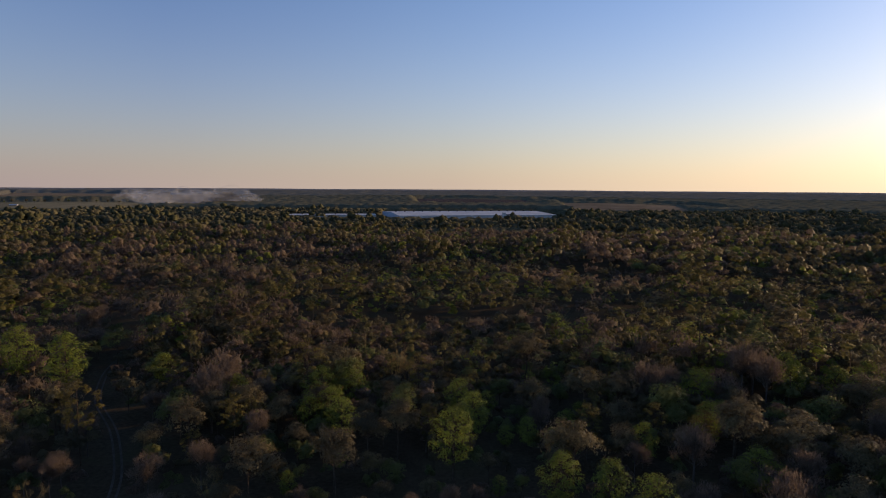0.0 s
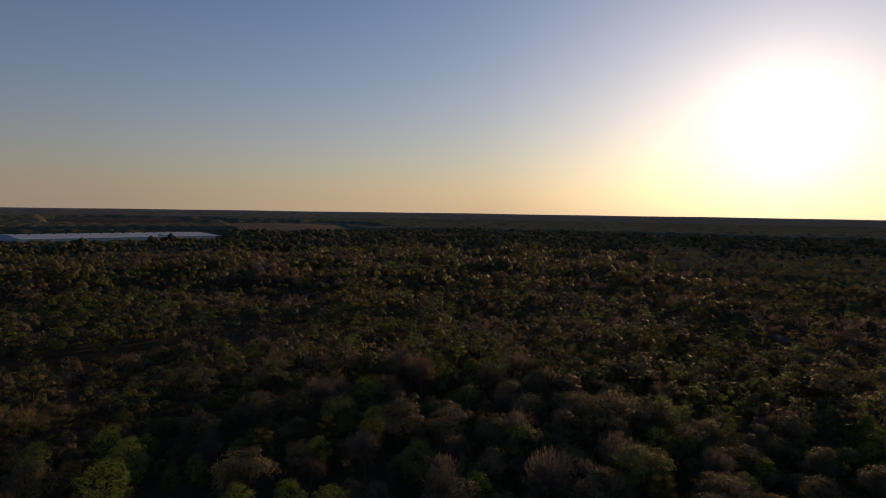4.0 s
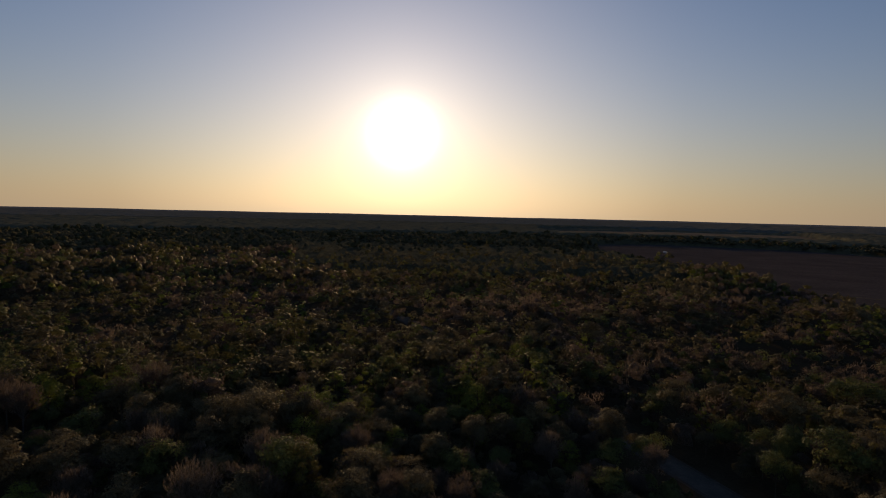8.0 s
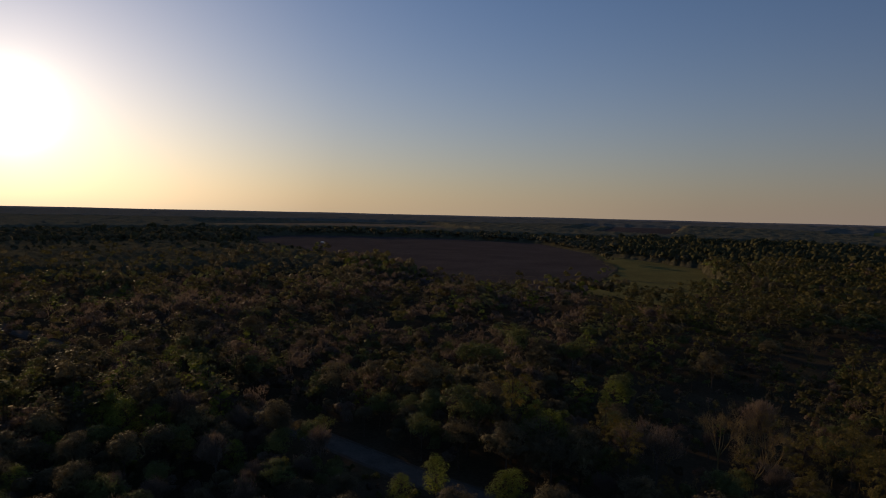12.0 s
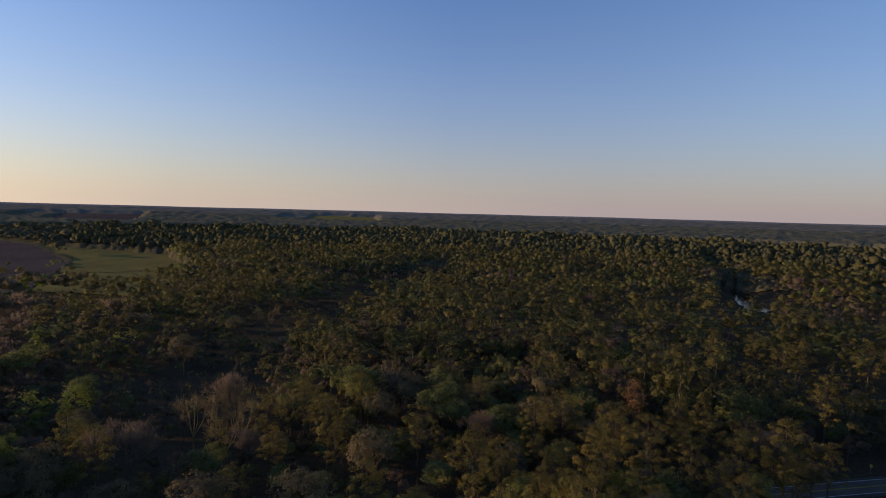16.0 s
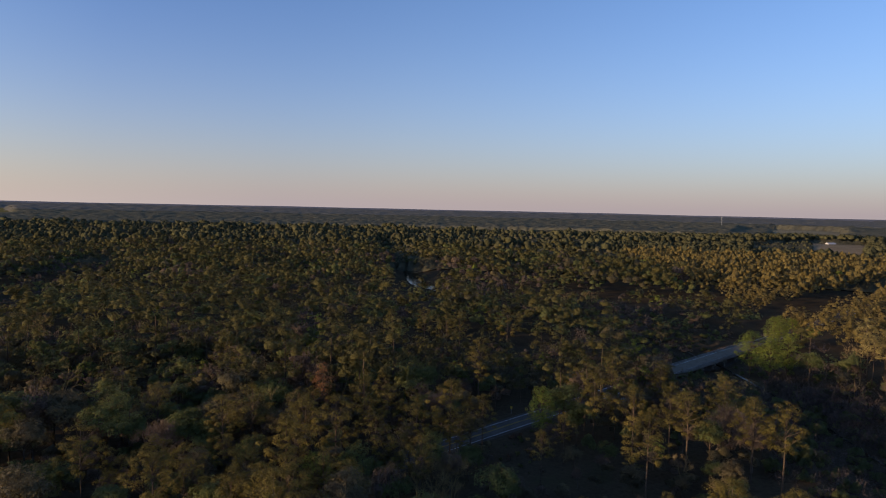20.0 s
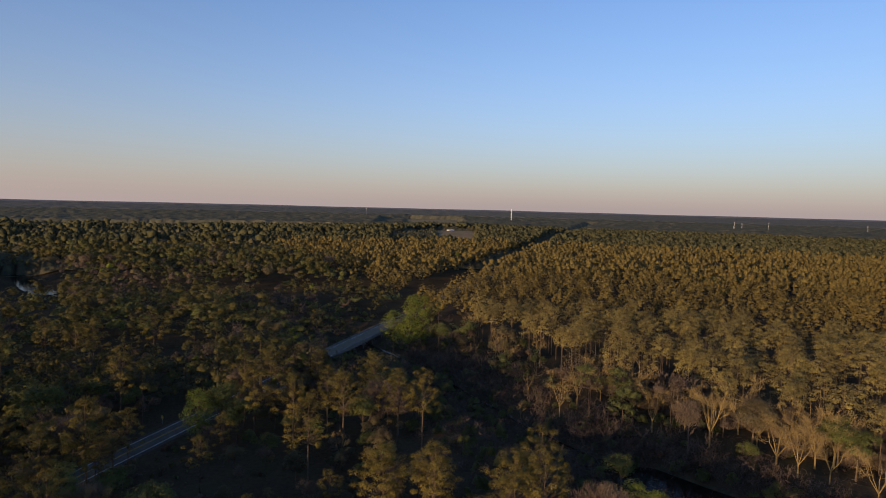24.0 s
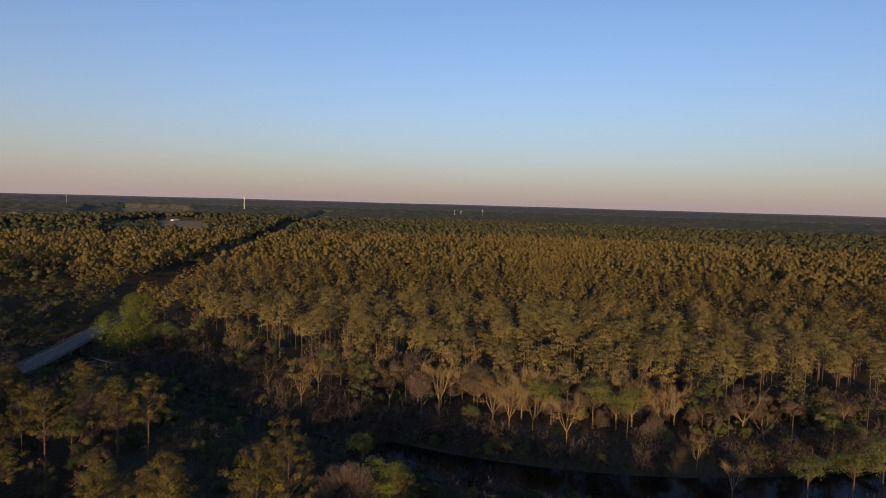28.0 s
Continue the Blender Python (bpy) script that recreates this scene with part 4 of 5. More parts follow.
def far_form(kind, count, scale, with_trunk):
    """Simplified tree for the woods further off: quads and their material slots."""
    if kind == "bush":
        cv, cf = rough_bush(36, 4.2, 4.2, 0.62, 0.6)
        return cv, cf, np.zeros(len(cf), int)
    if kind == "shrub":
        pts = np.column_stack([rng.uniform(-1.4, 1.4, (4, 2)), rng.uniform(0.6, 2.6, 4)])
        cv, cf = sprays(pts, np.full(4, 1.25), 5, 0.9)
        return cv, cf, np.zeros(len(cf), int)
    if kind == "thicket":
        pts = np.column_stack([rng.uniform(-1.5, 1.5, (6, 2)), rng.uniform(0.4, 2.9, 6)])
        cv, cf = twig_fan(pts, np.full(6, 1.1), 13, 0.5, 0.2, 0.0, 0.9)
        return cv, cf, np.zeros(len(cf), int)
    if kind == "brush":
        cv, cf = rough_bush(34, 3.6, 4.5, 0.8, 0.04)
        return cv, cf, np.zeros(len(cf), int)
    if kind == "bare_tree" and with_trunk:
        cv, cf = bare_wood(17.0, 8.0, 0.19, 16, 3, 2)
        return cv, cf, np.ones(len(cf), int)
    h, wide, _, cr, _, _, _, _, _, _ = KINDS["budding_tree" if kind == "bare_tree" else kind]
    if count == 1:
        cv, cf = sprays([(0, 0, h * 0.66)], [wide * scale], 4, 0.22 * h / wide / scale)
    elif count < 5:
        pts = crown_points("dome", h, wide * (1.15 - 0.35 * scale), count)
        cv, cf = sprays(pts, np.full(len(pts), wide * scale), 4, 0.95 if kind == "planted_pine" else 0.68 if "pine" in kind else 0.85)
    else:
        # a few dense tufts inside, loose leafy twigs all round them
        pts = crown_points(FORM.get(kind, "broad"), h, wide, count)
        cv, cf = sprays((pts * (0.8, 0.8, 0.94))[::3], np.full(len(pts[::3]), wide * scale * 0.85), 5, 0.7)
        each, size = (12, 0.5) if count > 10 else (7, 0.85)
        if kind in ("budding_tree", "bare_tree"):
            lv, lf = twig_fan(pts, np.full(len(pts), wide * 0.32), each + 2, size * 1.15, 0.34)
        else:
            lv, lf = clumps(pts, np.full(len(pts), wide * (0.3 if count > 10 else 0.36)), each, size, 0.75)
        cf, cv = np.concatenate([cf, lf + len(cv)]), np.concatenate([cv, lv])
    idx = np.zeros(len(cf), int)
    if with_trunk:
        tv, tf = prism((0, 0, -0.5), (0, 0, h * 0.75), 0.24, 0.1, 3)
        cf, cv = np.concatenate([cf, tf + len(cv)]), np.concatenate([cv, tv])
        idx = np.concatenate([idx, np.ones(len(tf), int)])
    return cv, cf, idx


def stunted(p):
    """Scale of the trees: low scrub on the sunny side of far fields."""
    s, r = np.ones(len(p)), np.hypot(*p.T)
    for poly in [poly for _, poly in FAR_FIELDS.values()]:
        for ahead in (40, 80, 120, 160):
            s[inside(p - np.array(SUN_WAY[:2]) * ahead, poly) & (r > 850)] = 0.4
        for ahead in (30, 60, 90, 130):
            s[inside(p * (1 + ahead / r)[:, None], poly) & (r > 850)] = 0.4
    return s


def join_woods(kind, p, count, scale, with_trunk, stretch, label, category, materials, low=0.7, high=1.12):
    """Trees of one kind at the points p, joined into one mesh."""
    z, small = land(p), stunted(p) * swell(p)
    vs, fs, ids, n = [], [], [], 0
    for f in range(5):
        q = np.arange(f, len(p), 5)
        if not len(q):
            continue
        fv, ff, fi = far_form(kind, count, scale, with_trunk)
        a, s = rng.uniform(0, 2 * math.pi, len(q)), rng.uniform(low, high, len(q)) * small[q]
        ca, sa = (np.cos(a) * s * stretch)[:, None], (np.sin(a) * s * stretch)[:, None]
        v = np.stack([fv[:, 0] * ca - fv[:, 1] * sa + p[q, 0][:, None], fv[:, 0] * sa + fv[:, 1] * ca + p[q, 1][:, None], fv[:, 2] * s[:, None] + z[q][:, None]], 2)
        vs.append(v.reshape(-1, 3))
        fs.append((ff[None] + (np.arange(len(q)) * len(fv))[:, None, None] + n).reshape(-1, 4))
        ids.append(np.tile(fi, len(q)))
        n += len(q) * len(fv)
    me = raw_mesh("woodland", np.concatenate(vs), np.concatenate(fs), materials, np.concatenate(ids), kind not in ("bush", "brush", "thicket", "bare_tree"))
    return tagged(new("undergrowth" if kind in ("bush", "brush", "thicket", "shrub") else "woodland", me), label, category, kind="stuff")


def woods(r0, r1, spacing, count, scale, with_trunk, stretch=1.0, far=None, zone=None, low=0.7, high=1.12):
    """All the trees between two distances, joined kind by kind."""
    p = scatter(r0, r1, spacing)
    if zone is not None:
        p = p[plantation(p) == zone]
    k = pick(p)
    for c, kind in enumerate(NAMES):
        sel = p[k == c]
        if zone and kind == "pine_tree":
            kind = "planted_pine"
        if len(sel):
            leaf, bark = (TWIG_HAZE, PALE_BARK) if kind == "bare_tree" else (SPRAY.get(kind, SPRAY["pine_tree"]), BARK)
            if far:
                leaf = far[0] if "pine" in kind else far[1]
            join_woods(kind, sel, count, scale, with_trunk, stretch, "dense woodland of many " + LABELS[kind][1] + "s", "woodland", [leaf, bark], low, high)


for kind, pts in rest.items():
    join_woods(kind, np.array(pts), 16, 0.36, True, 1.0, "dense woodland of many " + LABELS[kind][1] + "s", "woodland", [SPRAY.get(kind, TWIG_HAZE), BARK], 0.62, 1.05)
woods(6.0, 92.0, 9.4, 8, 0.42, True, zone=False, low=0.6, high=1.0)
woods(NEAR, 320.0, 11.2, 15, 0.34, True, 1.15, zone=False, low=0.58, high=1.15)
woods(320.0, 520.0, 12.0, 9, 0.42, False, 1.2, zone=False, low=0.58, high=1.15)
woods(520.0, 950.0, 11.0, 3, 0.5, False, 1.05, zone=False, low=0.6, high=1.15)
# the planted pines: the nearest one by one, the others joined
p = scatter(165.0, 540.0, 11.6, 0.36)
p = p[plantation(p)]
p = p[np.argsort(np.hypot(*p.T))]
for x, y in p[:300]:
    plant("planted_pine", x, y, rng.uniform(0.74, 1.1))
join_woods("planted_pine", p[300:], 13, 0.36, False, 1.0, "dense stand of many planted pine trees", "woodland", [SPRAY["planted_pine"], BARK], 0.76, 1.1)
woods(540.0, 1000.0, 12.0, 4, 0.56, False, 1.05, zone=True, low=0.74, high=1.12)
woods(950.0, 1320.0, 11.4, 1, 0.85, False, 1.1, (FAR_PINE, FAR_MIX), low=0.7, high=1.1)
woods(1320.0, 1850.0, 14.5, 1, 0.9, False, 1.35, (FAR_PINE, FAR_MIX), low=0.7, high=1.1)


def far_canopy(r0, r1, rows, material, label, top=19.0):
    """Closed canopy of woods so far off that the trees run together: an uneven leafy sheet that dips in the clearings."""
    t = np.radians(np.arange(-42, 272.1, 0.3))
    r = r0 * (r1 / r0) ** np.linspace(0, 1, rows)
    rr = r[:, None] * (1 + rng.uniform(-0.004, 0.004, (rows, len(t))))
    tt = t[None] + rng.uniform(-0.0016, 0.0016, rr.shape)
    p = np.stack([(rr * np.sin(tt)).ravel(), (rr * np.cos(tt)).ravel()], 1)
    high = top * stunted(p) + rng.normal(0, 2.0, len(p)) + 1.2 * np.sin(p[:, 0] / 90) * np.sin(p[:, 1] / 70)
    for ahead in (30, 70, 120):
        high = np.where(inside(p + np.array(SUN_WAY[:2]) * ahead, BIG_FIELD), high * 0.7, high)
    high = np.where(open_land(p), 0.6, high)
    high[: len(t)] = 1.0
    n = len(t)
    i = (np.arange(rows - 1)[:, None] * n + np.arange(n - 1)[None]).ravel()
    me = raw_mesh("woodland", np.column_stack([p, land(p) + high]), np.stack([i, i + n, i + n + 1, i + 1], 1), [material], None, True)
    return tagged(new("woodland", me), label, "woodland", kind="stuff")


far_canopy(720.0, 1860.0, 56, FAR_MIX, "lower canopy filling the gaps between distant trees", 9.5)
# these two sheets carry the distance haze in their colours
far_canopy(1820.0, 3250.0, 66, HORIZON_HAZE_TINT, "distant olive woods with closed canopy, haze put into the colour")
far_canopy(3200.0, 4480.0, 30, PALE_HAZE_TINT, "woods near the horizon, painted pale grey-olive for haze")

# low growth under the trees and on the wet river banks
for r0, r1, spacing, count, size in ((92.0, 330.0, 9.0, 3, 0.72),):
    p = scatter(r0, r1, spacing)
    p = p[(away(p, RIVER) > 34) & ~plantation(p)]
    k = rng.random(len(p))
    for lo, hi, kind, leaf in ((0.0, 0.5, "oak_tree", SPRAY["oak_tree"]), (0.5, 0.75, "green_tree", SPRAY["green_tree"]), (0.75, 1.0, "budding_tree", SPRAY["budding_tree"])):
        join_woods(kind, p[(k >= lo) & (k < hi)], count, size, False, 1.1, "low leafy undergrowth below the taller trees", "undergrowth", [leaf, BARK], 0.3, 0.58)
p = scatter(92.0, 470.0, 4.6, wet=True)
p = p[np.any([inside(p, poly) for poly in ROADSIDE], axis=0)]
join_woods("shrub", p[::2], 0, 0, False, 1.0, "low green shrubs on the open road verge", "undergrowth", [SPRAY["green_tree"]], 0.25, 0.7)
join_woods("shrub", p[1::2], 0, 0, False, 1.0, "low brown brush on the open road verge", "undergrowth", [SPRAY["budding_tree"]], 0.25, 0.7)
p = scatter(165.0, 270.0, 5.4)
p = p[plantation(p) & (away(p, RIVER) < 75)]
join_woods("shrub", p, 0, 0, False, 1.0, "reddish-brown brush at the foot of the pines", "undergrowth", [SPRAY["budding_tree"]], 0.9, 2.6)
p = scatter(92.0, 330.0, 5.1, wet=True)
p = p[inside(p, WETLAND[0])]
k = rng.random(len(p))
join_woods("thicket", p[k < 0.72], 0, 0, False, 1.0, "grey-brown leafless shrubs standing in the wet valley", "undergrowth", [TWIG_HAZE], 0.7, 2.0)
join_woods("shrub", p[k >= 0.82], 0, 0, False, 1.0, "dark green shrubs standing in the wet valley", "undergrowth", [SPRAY["green_tree"]], 0.5, 1.5)
p = scatter(92.0, 600.0, 5.2, wet=True)
p = p[away(p, RIVER) < 44]
k = rng.random(len(p))
join_woods("brush", p[k < 0.55], 0, 0, False, 1.0, "grey leafless brush on the wet river bank", "undergrowth", [GREY_TWIGS], 0.6, 1.4)
join_woods("shrub", p[k >= 0.55], 0, 0, False, 1.0, "green bushes on the wet river bank", "undergrowth", [SPRAY["green_tree"]], 0.4, 1.2)


def far_bank(points):
    """True on the side of the river away from the viewer."""
    best, side = np.full(len(points), 1e9), np.zeros(len(points))
    for a, c in zip(RIVER[:-1], RIVER[1:]):
        d = c - a
        u = np.clip(((points - a) @ d) / (d @ d), 0, 1)
        gap = np.hypot(*(points - a - u[:, None] * d).T)
        turn_side = d[0] * (points[:, 1] - a[1]) - d[1] * (points[:, 0] - a[0])
        side, best = np.where(gap < best, turn_side, side), np.minimum(best, gap)
    return side < 0


p = scatter(92.0, 330.0, 3.6, wet=True)
p = p[(away(p, RIVER) < 24) & far_bank(p) & (p[:, 1] > -320)]
k = rng.random(len(p))
join_woods("thicket", p[k < 0.6], 0, 0, False, 1.0, "dense dark thicket along the far river bank", "undergrowth", [TWIG_HAZE], 1.1, 2.8)
join_woods("brush", p[k >= 0.6], 0, 0, False, 1.0, "brown leafless thicket along the far river bank", "undergrowth", [GREY_TWIGS], 0.6, 1.3)

# ---- bridge ----
BRIDGE_FROM, BRIDGE_TO = 118.0, 222.0
turn = math.degrees(math.atan2(ROAD_WAY[1], ROAD_WAY[0]))


def on_road(s, w=0.0, z=0.0):
    x, y = along(s, w)
    return pose(x, y, z, 0, 0, turn)


bridge = tagged(new("road_bridge"), "long low concrete road bridge over the dark river", "bridge")
bridge.matrix_basis = on_road(BRIDGE_FROM)
LONG = BRIDGE_TO - BRIDGE_FROM
part("deck", boxed((0, -5.0, -0.75, LONG, 5.0, 0.16)), CONCRETE, bridge, "grey concrete deck slab")
part("surface", boxed((0, -4.4, 0.164, LONG, 4.4, 0.2)), CONCRETE_PALE, bridge, "pale worn concrete roadway")
for w_ in (-4.75, 4.75):
    bm = bmesh.new()
    box(bm, 0, w_ - 0.2, 0.164, LONG, w_ + 0.2, 0.42)
    box(bm, 0, w_ - 0.14, 0.78, LONG, w_ + 0.14, 0.98)
    for s in np.arange(1.0, LONG, 2.6):
        box(bm, s, w_ - 0.13, 0.42, s + 0.35, w_ + 0.13, 0.78)
    part("parapet", bm, CONCRETE, bridge, "concrete post-and-rail parapet")
for w_ in (-3.6, -1.2, 1.2, 3.6):
    part("girder", boxed((0, w_ - 0.25, -1.65, LONG, w_ + 0.25, -0.754)), CONCRETE, bridge)
for s in np.arange(13.0, LONG - 4, 13.0):
    pier = part("pier", boxed((s - 0.5, -4.7, -2.5, s + 0.5, 4.7, -1.654)), CONCRETE, bridge, "concrete pier with cap beam and round columns")
    for w_ in (-3.6, 0.0, 3.6):
        bm = bmesh.new()
        bmesh.ops.create_cone(bm, segments=10, radius1=0.42, radius2=0.42, depth=5.0, matrix=pose(s, w_, -5.0))
        part("column", bm, CONCRETE, pier)
for w_ in (-3.55, 3.55):
    part("edge_line", boxed((0, w_ - 0.07, 0.204, LONG, w_ + 0.07, 0.21)), PAINT_WHITE, bridge, "white painted line")


def stick(bm, a, b, ra, rb, sides=8):
    """A tapered round stick in a bmesh."""
    d = Vector(b) - Vector(a)
    m = Matrix.Translation((Vector(a) + Vector(b)) / 2) @ d.to_track_quat("Z", "Y").to_matrix().to_4x4()
    bmesh.ops.create_cone(bm, cap_ends=True, segments=sides, radius1=ra, radius2=rb, depth=d.length, matrix=m)


# sign by the road
sign = tagged(new("road_sign"), "small yellow road sign on a post beside the road", "road sign")
sign.matrix_basis = on_road(16.0, 7.5)
bm = bmesh.new()
stick(bm, (0, 0, -0.3), (0, 0, 2.6), 0.05, 0.05)
part("post", bm, STEEL, sign)
part("panel", boxed((-0.03, -0.45, 1.9, 0.03, 0.45, 2.8)), PAINT_YELLOW, sign, "yellow panel")

# small shed among the roadside trees
shed = tagged(new("shed"), "small shed with a pale blue metal roof half hidden by trees", "shed")
shed.matrix_basis = pose(-40, -231, 0, 0, 0, turn)
part("wall", boxed((-2.4, -1.8, -0.2, 2.4, 1.8, 3.0)), CLAPBOARD, shed, "weathered wall")


def gable(length, half, low, high, over=0.3, thick=0.12):
    """A pitched roof with thickness along x."""
    bm = bmesh.new()
    for y in (-1, 1):
        pts = [(-length - over, y * (half + over), low), (length + over, y * (half + over), low), (length + over, 0, high), (-length - over, 0, high)]
        a = [bm.verts.new(p) for p in pts]
        c = [bm.verts.new((p[0], p[1], p[2] + thick)) for p in pts]
        bm.faces.new(a), bm.faces.new(c)
        for k in range(4):
            bm.faces.new((a[k], a[(k + 1) % 4], c[(k + 1) % 4], c[k]))
    bmesh.ops.recalc_face_normals(bm, faces=bm.faces)
    return bm


part("roof", gable(2.4, 1.8, 3.0, 4.0), BLUE_METAL, shed, "pale blue metal roof")

# ---- factory ----
factory = tagged(new("factory_building"), "very long low white metal factory behind the woods", "factory")
factory.matrix_basis = pose(-97, 1329, float(land(np.array([(-97.0, 1329.0)]))[0]), 0, 0, 14.7)
FL, FD, FH, FR = 377.0, 235.0, 10.5, 14.5
bm = bmesh.new()
box(bm, 0, 0, -1, FL, 0.5, FH)
box(bm, 0, FD - 0.5, -1, FL, FD, FH)
part("wall", bm, METAL, factory, "long white ribbed metal wall")
# end walls, their shade painted in as blue-grey
for x in (0.0, FL - 0.5):
    bm = bmesh.new()
    pts = [(0.5, -1), (FD - 0.5, -1), (FD - 0.5, FH), (FD / 2, FR - 0.2), (0.5, FH)]
    a = [bm.verts.new((x, y, z)) for y, z in pts]
    c = [bm.verts.new((x + 0.5, y, z)) for y, z in pts]
    bm.faces.new(a), bm.faces.new(c)
    for k in range(5):
        bm.faces.new((a[k], a[(k + 1) % 5], c[(k + 1) % 5], c[k]))
    bmesh.ops.recalc_face_normals(bm, faces=bm.faces)
    part("gable_wall", bm, METAL_SHADE_BLUE, factory, "metal end wall with blue-grey shade painted in")
for k in range(11):
    bm = bmesh.new()
    x0, x1 = FL * k / 11, FL * (k + 1) / 11 - 0.15
    for y0, z0, y1, z1 in ((-0.6, FH, FD / 2, FR), (FD / 2, FR, FD + 0.6, FH)):
        q = [bm.verts.new(p) for p in ((x0, y0, z0 + 0.05), (x1, y0, z0 + 0.05), (x1, y1, z1 + 0.05), (x0, y1, z1 + 0.05), (x0, y0, z0 + 0.5), (x1, y0, z0 + 0.5), (x1, y1, z1 + 0.5), (x0, y1, z1 + 0.5))]
        for f in ((3, 2, 1, 0), (4, 5, 6, 7), (0, 1, 5, 4), (1, 2, 6, 5), (2, 3, 7, 6), (3, 0, 4, 7)):
            bm.faces.new([q[i] for i in f])
    part("roof_panel", bm, METAL, factory, "white metal roof bay")
for k in range(17):
    bm = bmesh.new()
    x = 14 + k * 21.8
    box(bm, x - 1.6, FD / 2 - 1.6, FR, x + 1.6, FD / 2 + 1.6, FR + 2.4)
    stick(bm, (x, FD / 2, FR + 2.4), (x, FD / 2, FR + 3.4), 1.9, 0.6)
    part("roof_vent", bm, DARK_METAL, factory, "dark roof ventilator")
for k, x in enumerate((240.0, 262.0)):
    part("tower_block", boxed((x, -9, -1, x + 6, -1.2, 17.0)), METAL, factory, "tall white stair tower")
part("canopy", boxed((246, -6, 12.0, 262, -2, 13.5)), DARK_METAL, factory, "dark connecting bridge")
annex = tagged(new("warehouse"), "low white flat-roofed warehouse beside the factory", "warehouse")
annex.matrix_basis = pose(-372, 1400, float(land(np.array([(-372.0, 1400.0)]))[0]), 0, 0, 10)
part("wall", boxed((0, 0, -1, 216, 60, 7.0)), METAL, annex, "white wall")
for k in range(9):
    part("roof_panel", boxed((k * 24 - 0.5, -1, 7.004, k * 24 + 23.6, 61, 7.6)), METAL, annex, "white flat roof bay")
for k in range(8):
    part("roof_vent", boxed((15 + k * 26, 26, 7.6, 18 + k * 26, 29, 9.2)), DARK_METAL, annex)

# ---- water tower and masts ----


def ground_at(x, y):
    return float(land(np.array([(float(x), float(y))]))[0])


def polar(b, r):
    return r * math.sin(radians(b)), r * math.cos(radians(b))


x, y = polar(211.3, 2500)
tower = tagged(new("water_tower"), "tall slim white water tower above the forest", "water tower")
tower.matrix_basis = pose(x, y, ground_at(x, y))
bm = bmesh.new()
stick(bm, (0, 0, -1), (0, 0, 6), 3.0, 1.5, 16)
stick(bm, (0, 0, 6), (0, 0, 56), 1.5, 1.5, 16)
part("shaft", bm, METAL, tower, "slim white shaft")
bm = bmesh.new()
stick(bm, (0, 0, 56), (0, 0, 60), 1.5, 3.0, 16)
stick(bm, (0, 0, 60), (0, 0, 64), 3.0, 3.0, 16)
stick(bm, (0, 0, 64), (0, 0, 66), 3.0, 1.2, 16)
part("tank", bm, METAL, tower, "white tank")


def mast(b, r, high):
    x, y = polar(b, r)
    ob = tagged(new("radio_mast"), "thin steel lattice mast standing above distant trees", "mast", "distant masts")
    ob.matrix_basis = pose(x, y, ground_at(x, y))
    bm = bmesh.new()
    for k in range(3):
        c = (1.5 * math.cos(k * 2.094), 1.5 * math.sin(k * 2.094))
        stick(bm, (c[0], c[1], -1), (c[0] * 0.3, c[1] * 0.3, high), 0.25, 0.2, 5)
    part("leg_frame", bm, STEEL, ob)
    bm = bmesh.new()
    for z in np.arange(3, high - 2, 4.0):
        s = 1.5 * (1 - 0.7 * z / high)
        p = [(s * math.cos(k * 2.094), s * math.sin(k * 2.094), z + (k % 2) * 2) for k in range(3)]
        for k in range(3):
            stick(bm, p[k], p[(k + 1) % 3], 0.12, 0.12, 4)
    part("bracing", bm, STEEL, ob)
    part("antenna", boxed((-1.2, -0.3, high - 4, 1.2, 0.3, high)), METAL, ob)


mast(230.6, 2400, 44)
mast(233.2, 2400, 46)
mast(231.2, 2450, 40)
mast(197.6, 2600, 52)
mast(240.0, 2700, 40)

# ---- houses and barns ----


def house(x, y, rz, length, half, wall, roof, roof_material, wall_material, label, category="house"):
    ob = tagged(new("house" if category == "house" else "barn"), label, category, "distant farm buildings")
    ob.matrix_basis = pose(x, y, ground_at(x, y), 0, 0, rz)
    bm = boxed((-length, -half, -0.5, length, half, wall))
    part("wall", bm, wall_material, ob)
    bm = bmesh.new()
    for sx in (-length + 0.05, length - 0.05):
        v = [bm.verts.new(p) for p in ((sx, -half, wall), (sx, half, wall), (sx, 0, roof - 0.05))]
        bm.faces.new(v)
    r = bmesh.ops.extrude_face_region(bm, geom=bm.faces[:])
    bmesh.ops.translate(bm, vec=(0.04, 0, 0), verts=[g for g in r["geom"] if isinstance(g, bmesh.types.BMVert)])
    part("gable", bm, wall_material, ob)
    part("roof", gable(length, half, wall, roof, 0.5, 0.25), roof_material, ob)
    for k in range(3):
        part("window", boxed((-length * 0.6 + k * length * 0.6 - 0.6, -half - 0.05, 1.0, -length * 0.6 + k * length * 0.6 + 0.6, -half + 0.02, 2.4)), DARK_METAL, ob)
    part("door", boxed((length * 0.3 - 0.5, -half - 0.06, 0.0, length * 0.3 + 0.5, -half + 0.02, 2.1)), CLAPBOARD, ob)
    return ob


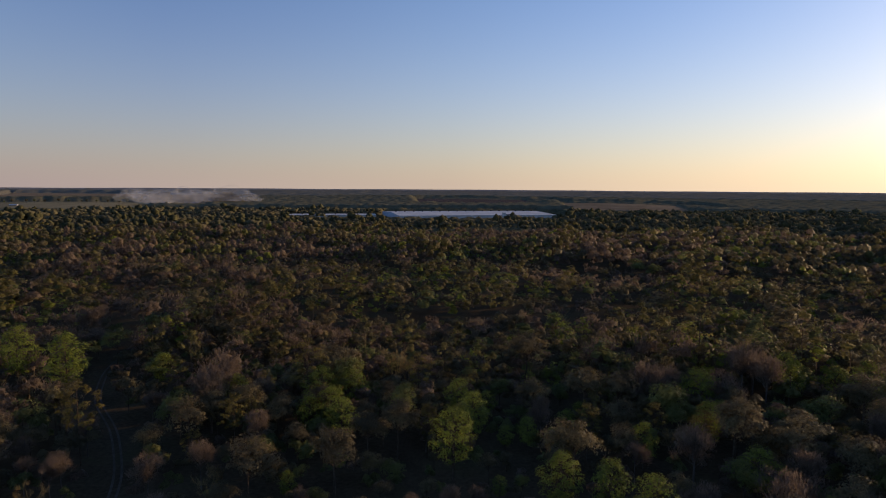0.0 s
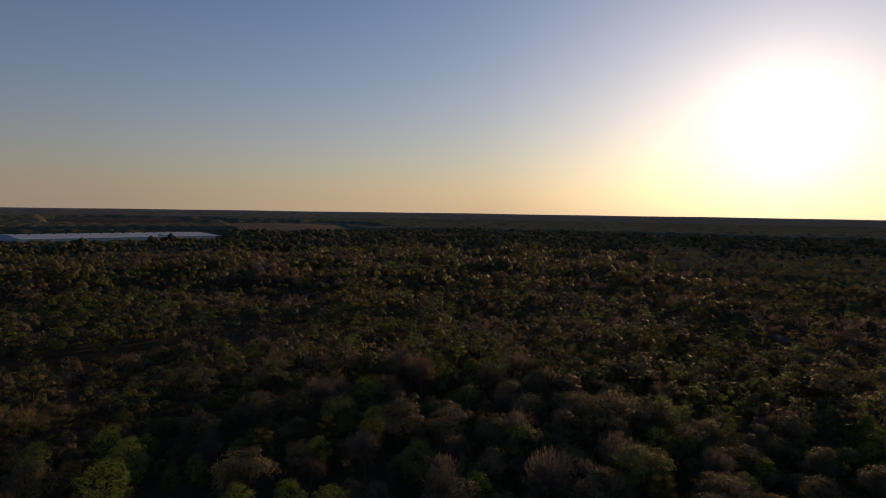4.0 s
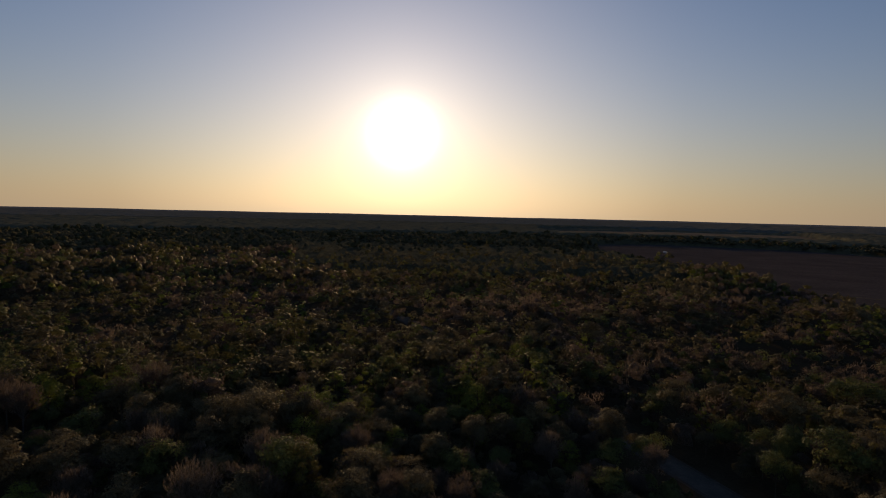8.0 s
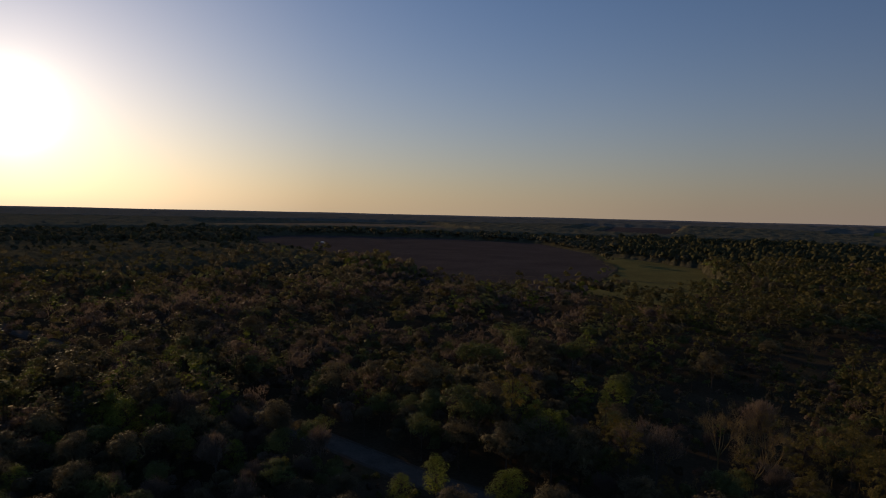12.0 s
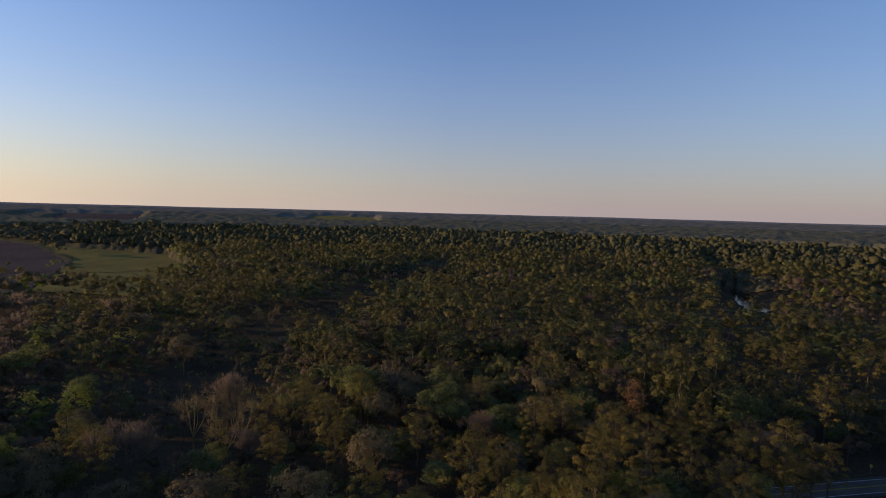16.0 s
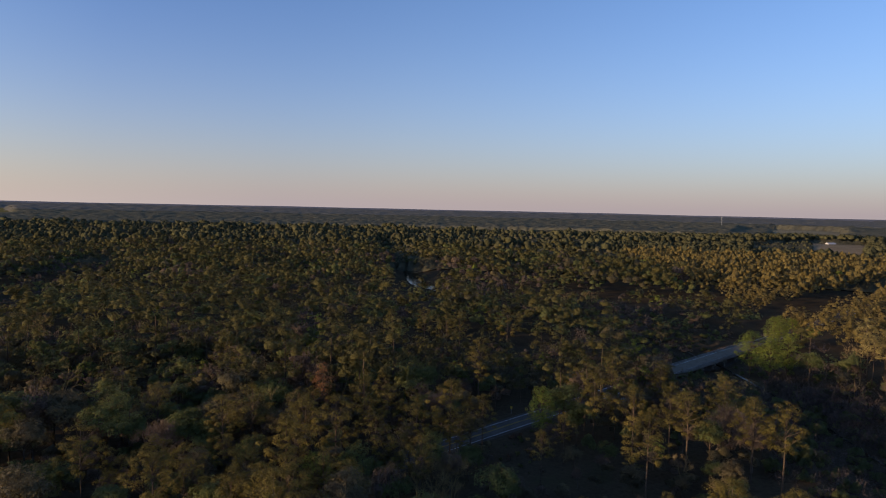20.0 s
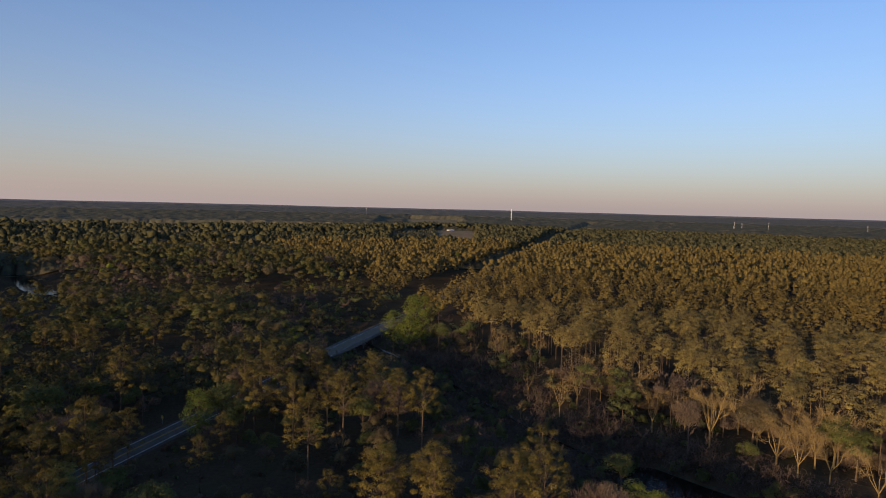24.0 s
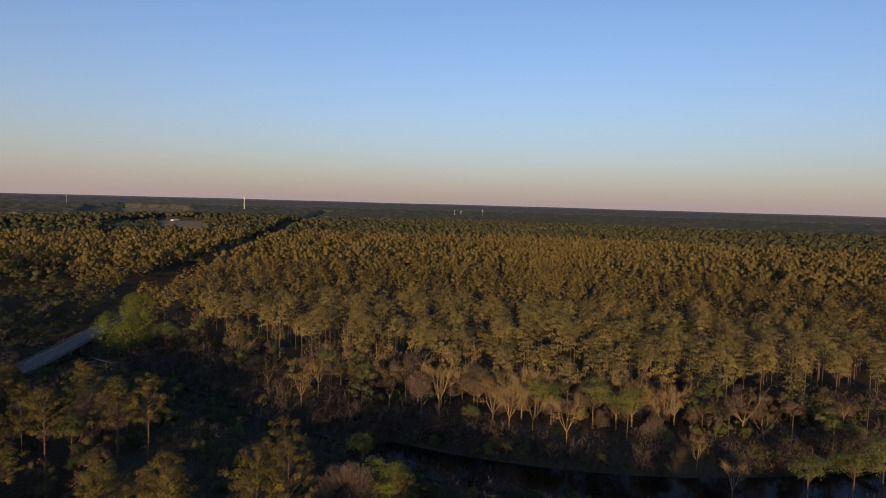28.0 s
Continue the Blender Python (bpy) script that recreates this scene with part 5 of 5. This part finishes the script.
for b, r, rz, big, white in ((63.5, 1800, 20, 9, True), (66.0, 1790, -30, 7, True), (67.8, 1830, 10, 8, False), (70.3, 1800, 35, 8, True), (72.6, 1830, -15, 7, True), (75.4, 1850, 25, 9, False)):
    x, y = polar(b, r)
    house(x, y, rz, big, 4.5, 3.4, 6.4, METAL if white else DARK_METAL, METAL if white else CLAPBOARD, "white farmhouse among trees at a field edge" if white else "grey farmhouse among trees at a field edge")
x, y = polar(77.8, 1205)
house(x, y, -70, 9, 5, 4.0, 6.5, METAL, CLAPBOARD, "low barn with a bright metal roof beyond young pines", "barn")
x, y = polar(84.3, 1355)
house(x, y, 30, 5, 3, 2.8, 4.4, METAL, METAL, "small white shed at the ploughed field's edge", "barn")
x, y = polar(205.6, 1480)
house(x, y, 25, 10, 4, 3.2, 5.2, METAL, METAL, "white barn beside a tan hay field", "barn")
x, y = polar(204.6, 1520)
house(x, y, -20, 8, 5, 3.5, 7.0, DARK_METAL, CLAPBOARD, "brown farmhouse beside a tan hay field")
x, y = polar(324.6, 2120)
house(x, y, 15, 10, 5, 3.5, 6, METAL, CLAPBOARD, "pale-roofed barn in a pale meadow", "barn")

# ---- smoke of a field fire ----
smoke = tagged(new("smoke"), "thin grey smoke drifting from a field fire", "smoke", kind="stuff")
SMOKE_COLUMNS = ((343.0, 2150, 40), (341.4, 2150, 30), (339.6, 2120, 34), (337.8, 2120, 28), (336.0, 2140, 32))
for b, r, high in SMOKE_COLUMNS:
    for k in range(6):
        u = (k + 0.5) / 6
        x, y = polar(b - 3.0 * u ** 1.4, r)
        bm = bmesh.new()
        bmesh.ops.create_icosphere(bm, subdivisions=3, radius=1.0)
        q = Vector(rng.uniform(0, 50, 3))
        for v in bm.verts:
            v.co *= 1 + 0.8 * noise.noise(v.co * 1.9 + q)
        puff = part("puff", bm, SMOKE, smoke)
        puff.matrix_basis = pose(x, y, 10 + high * u ** 0.7) @ Matrix.Diagonal((14 + 62 * u, 10 + 40 * u, 8 + 15 * u, 1))
        puff.visible_shadow = False
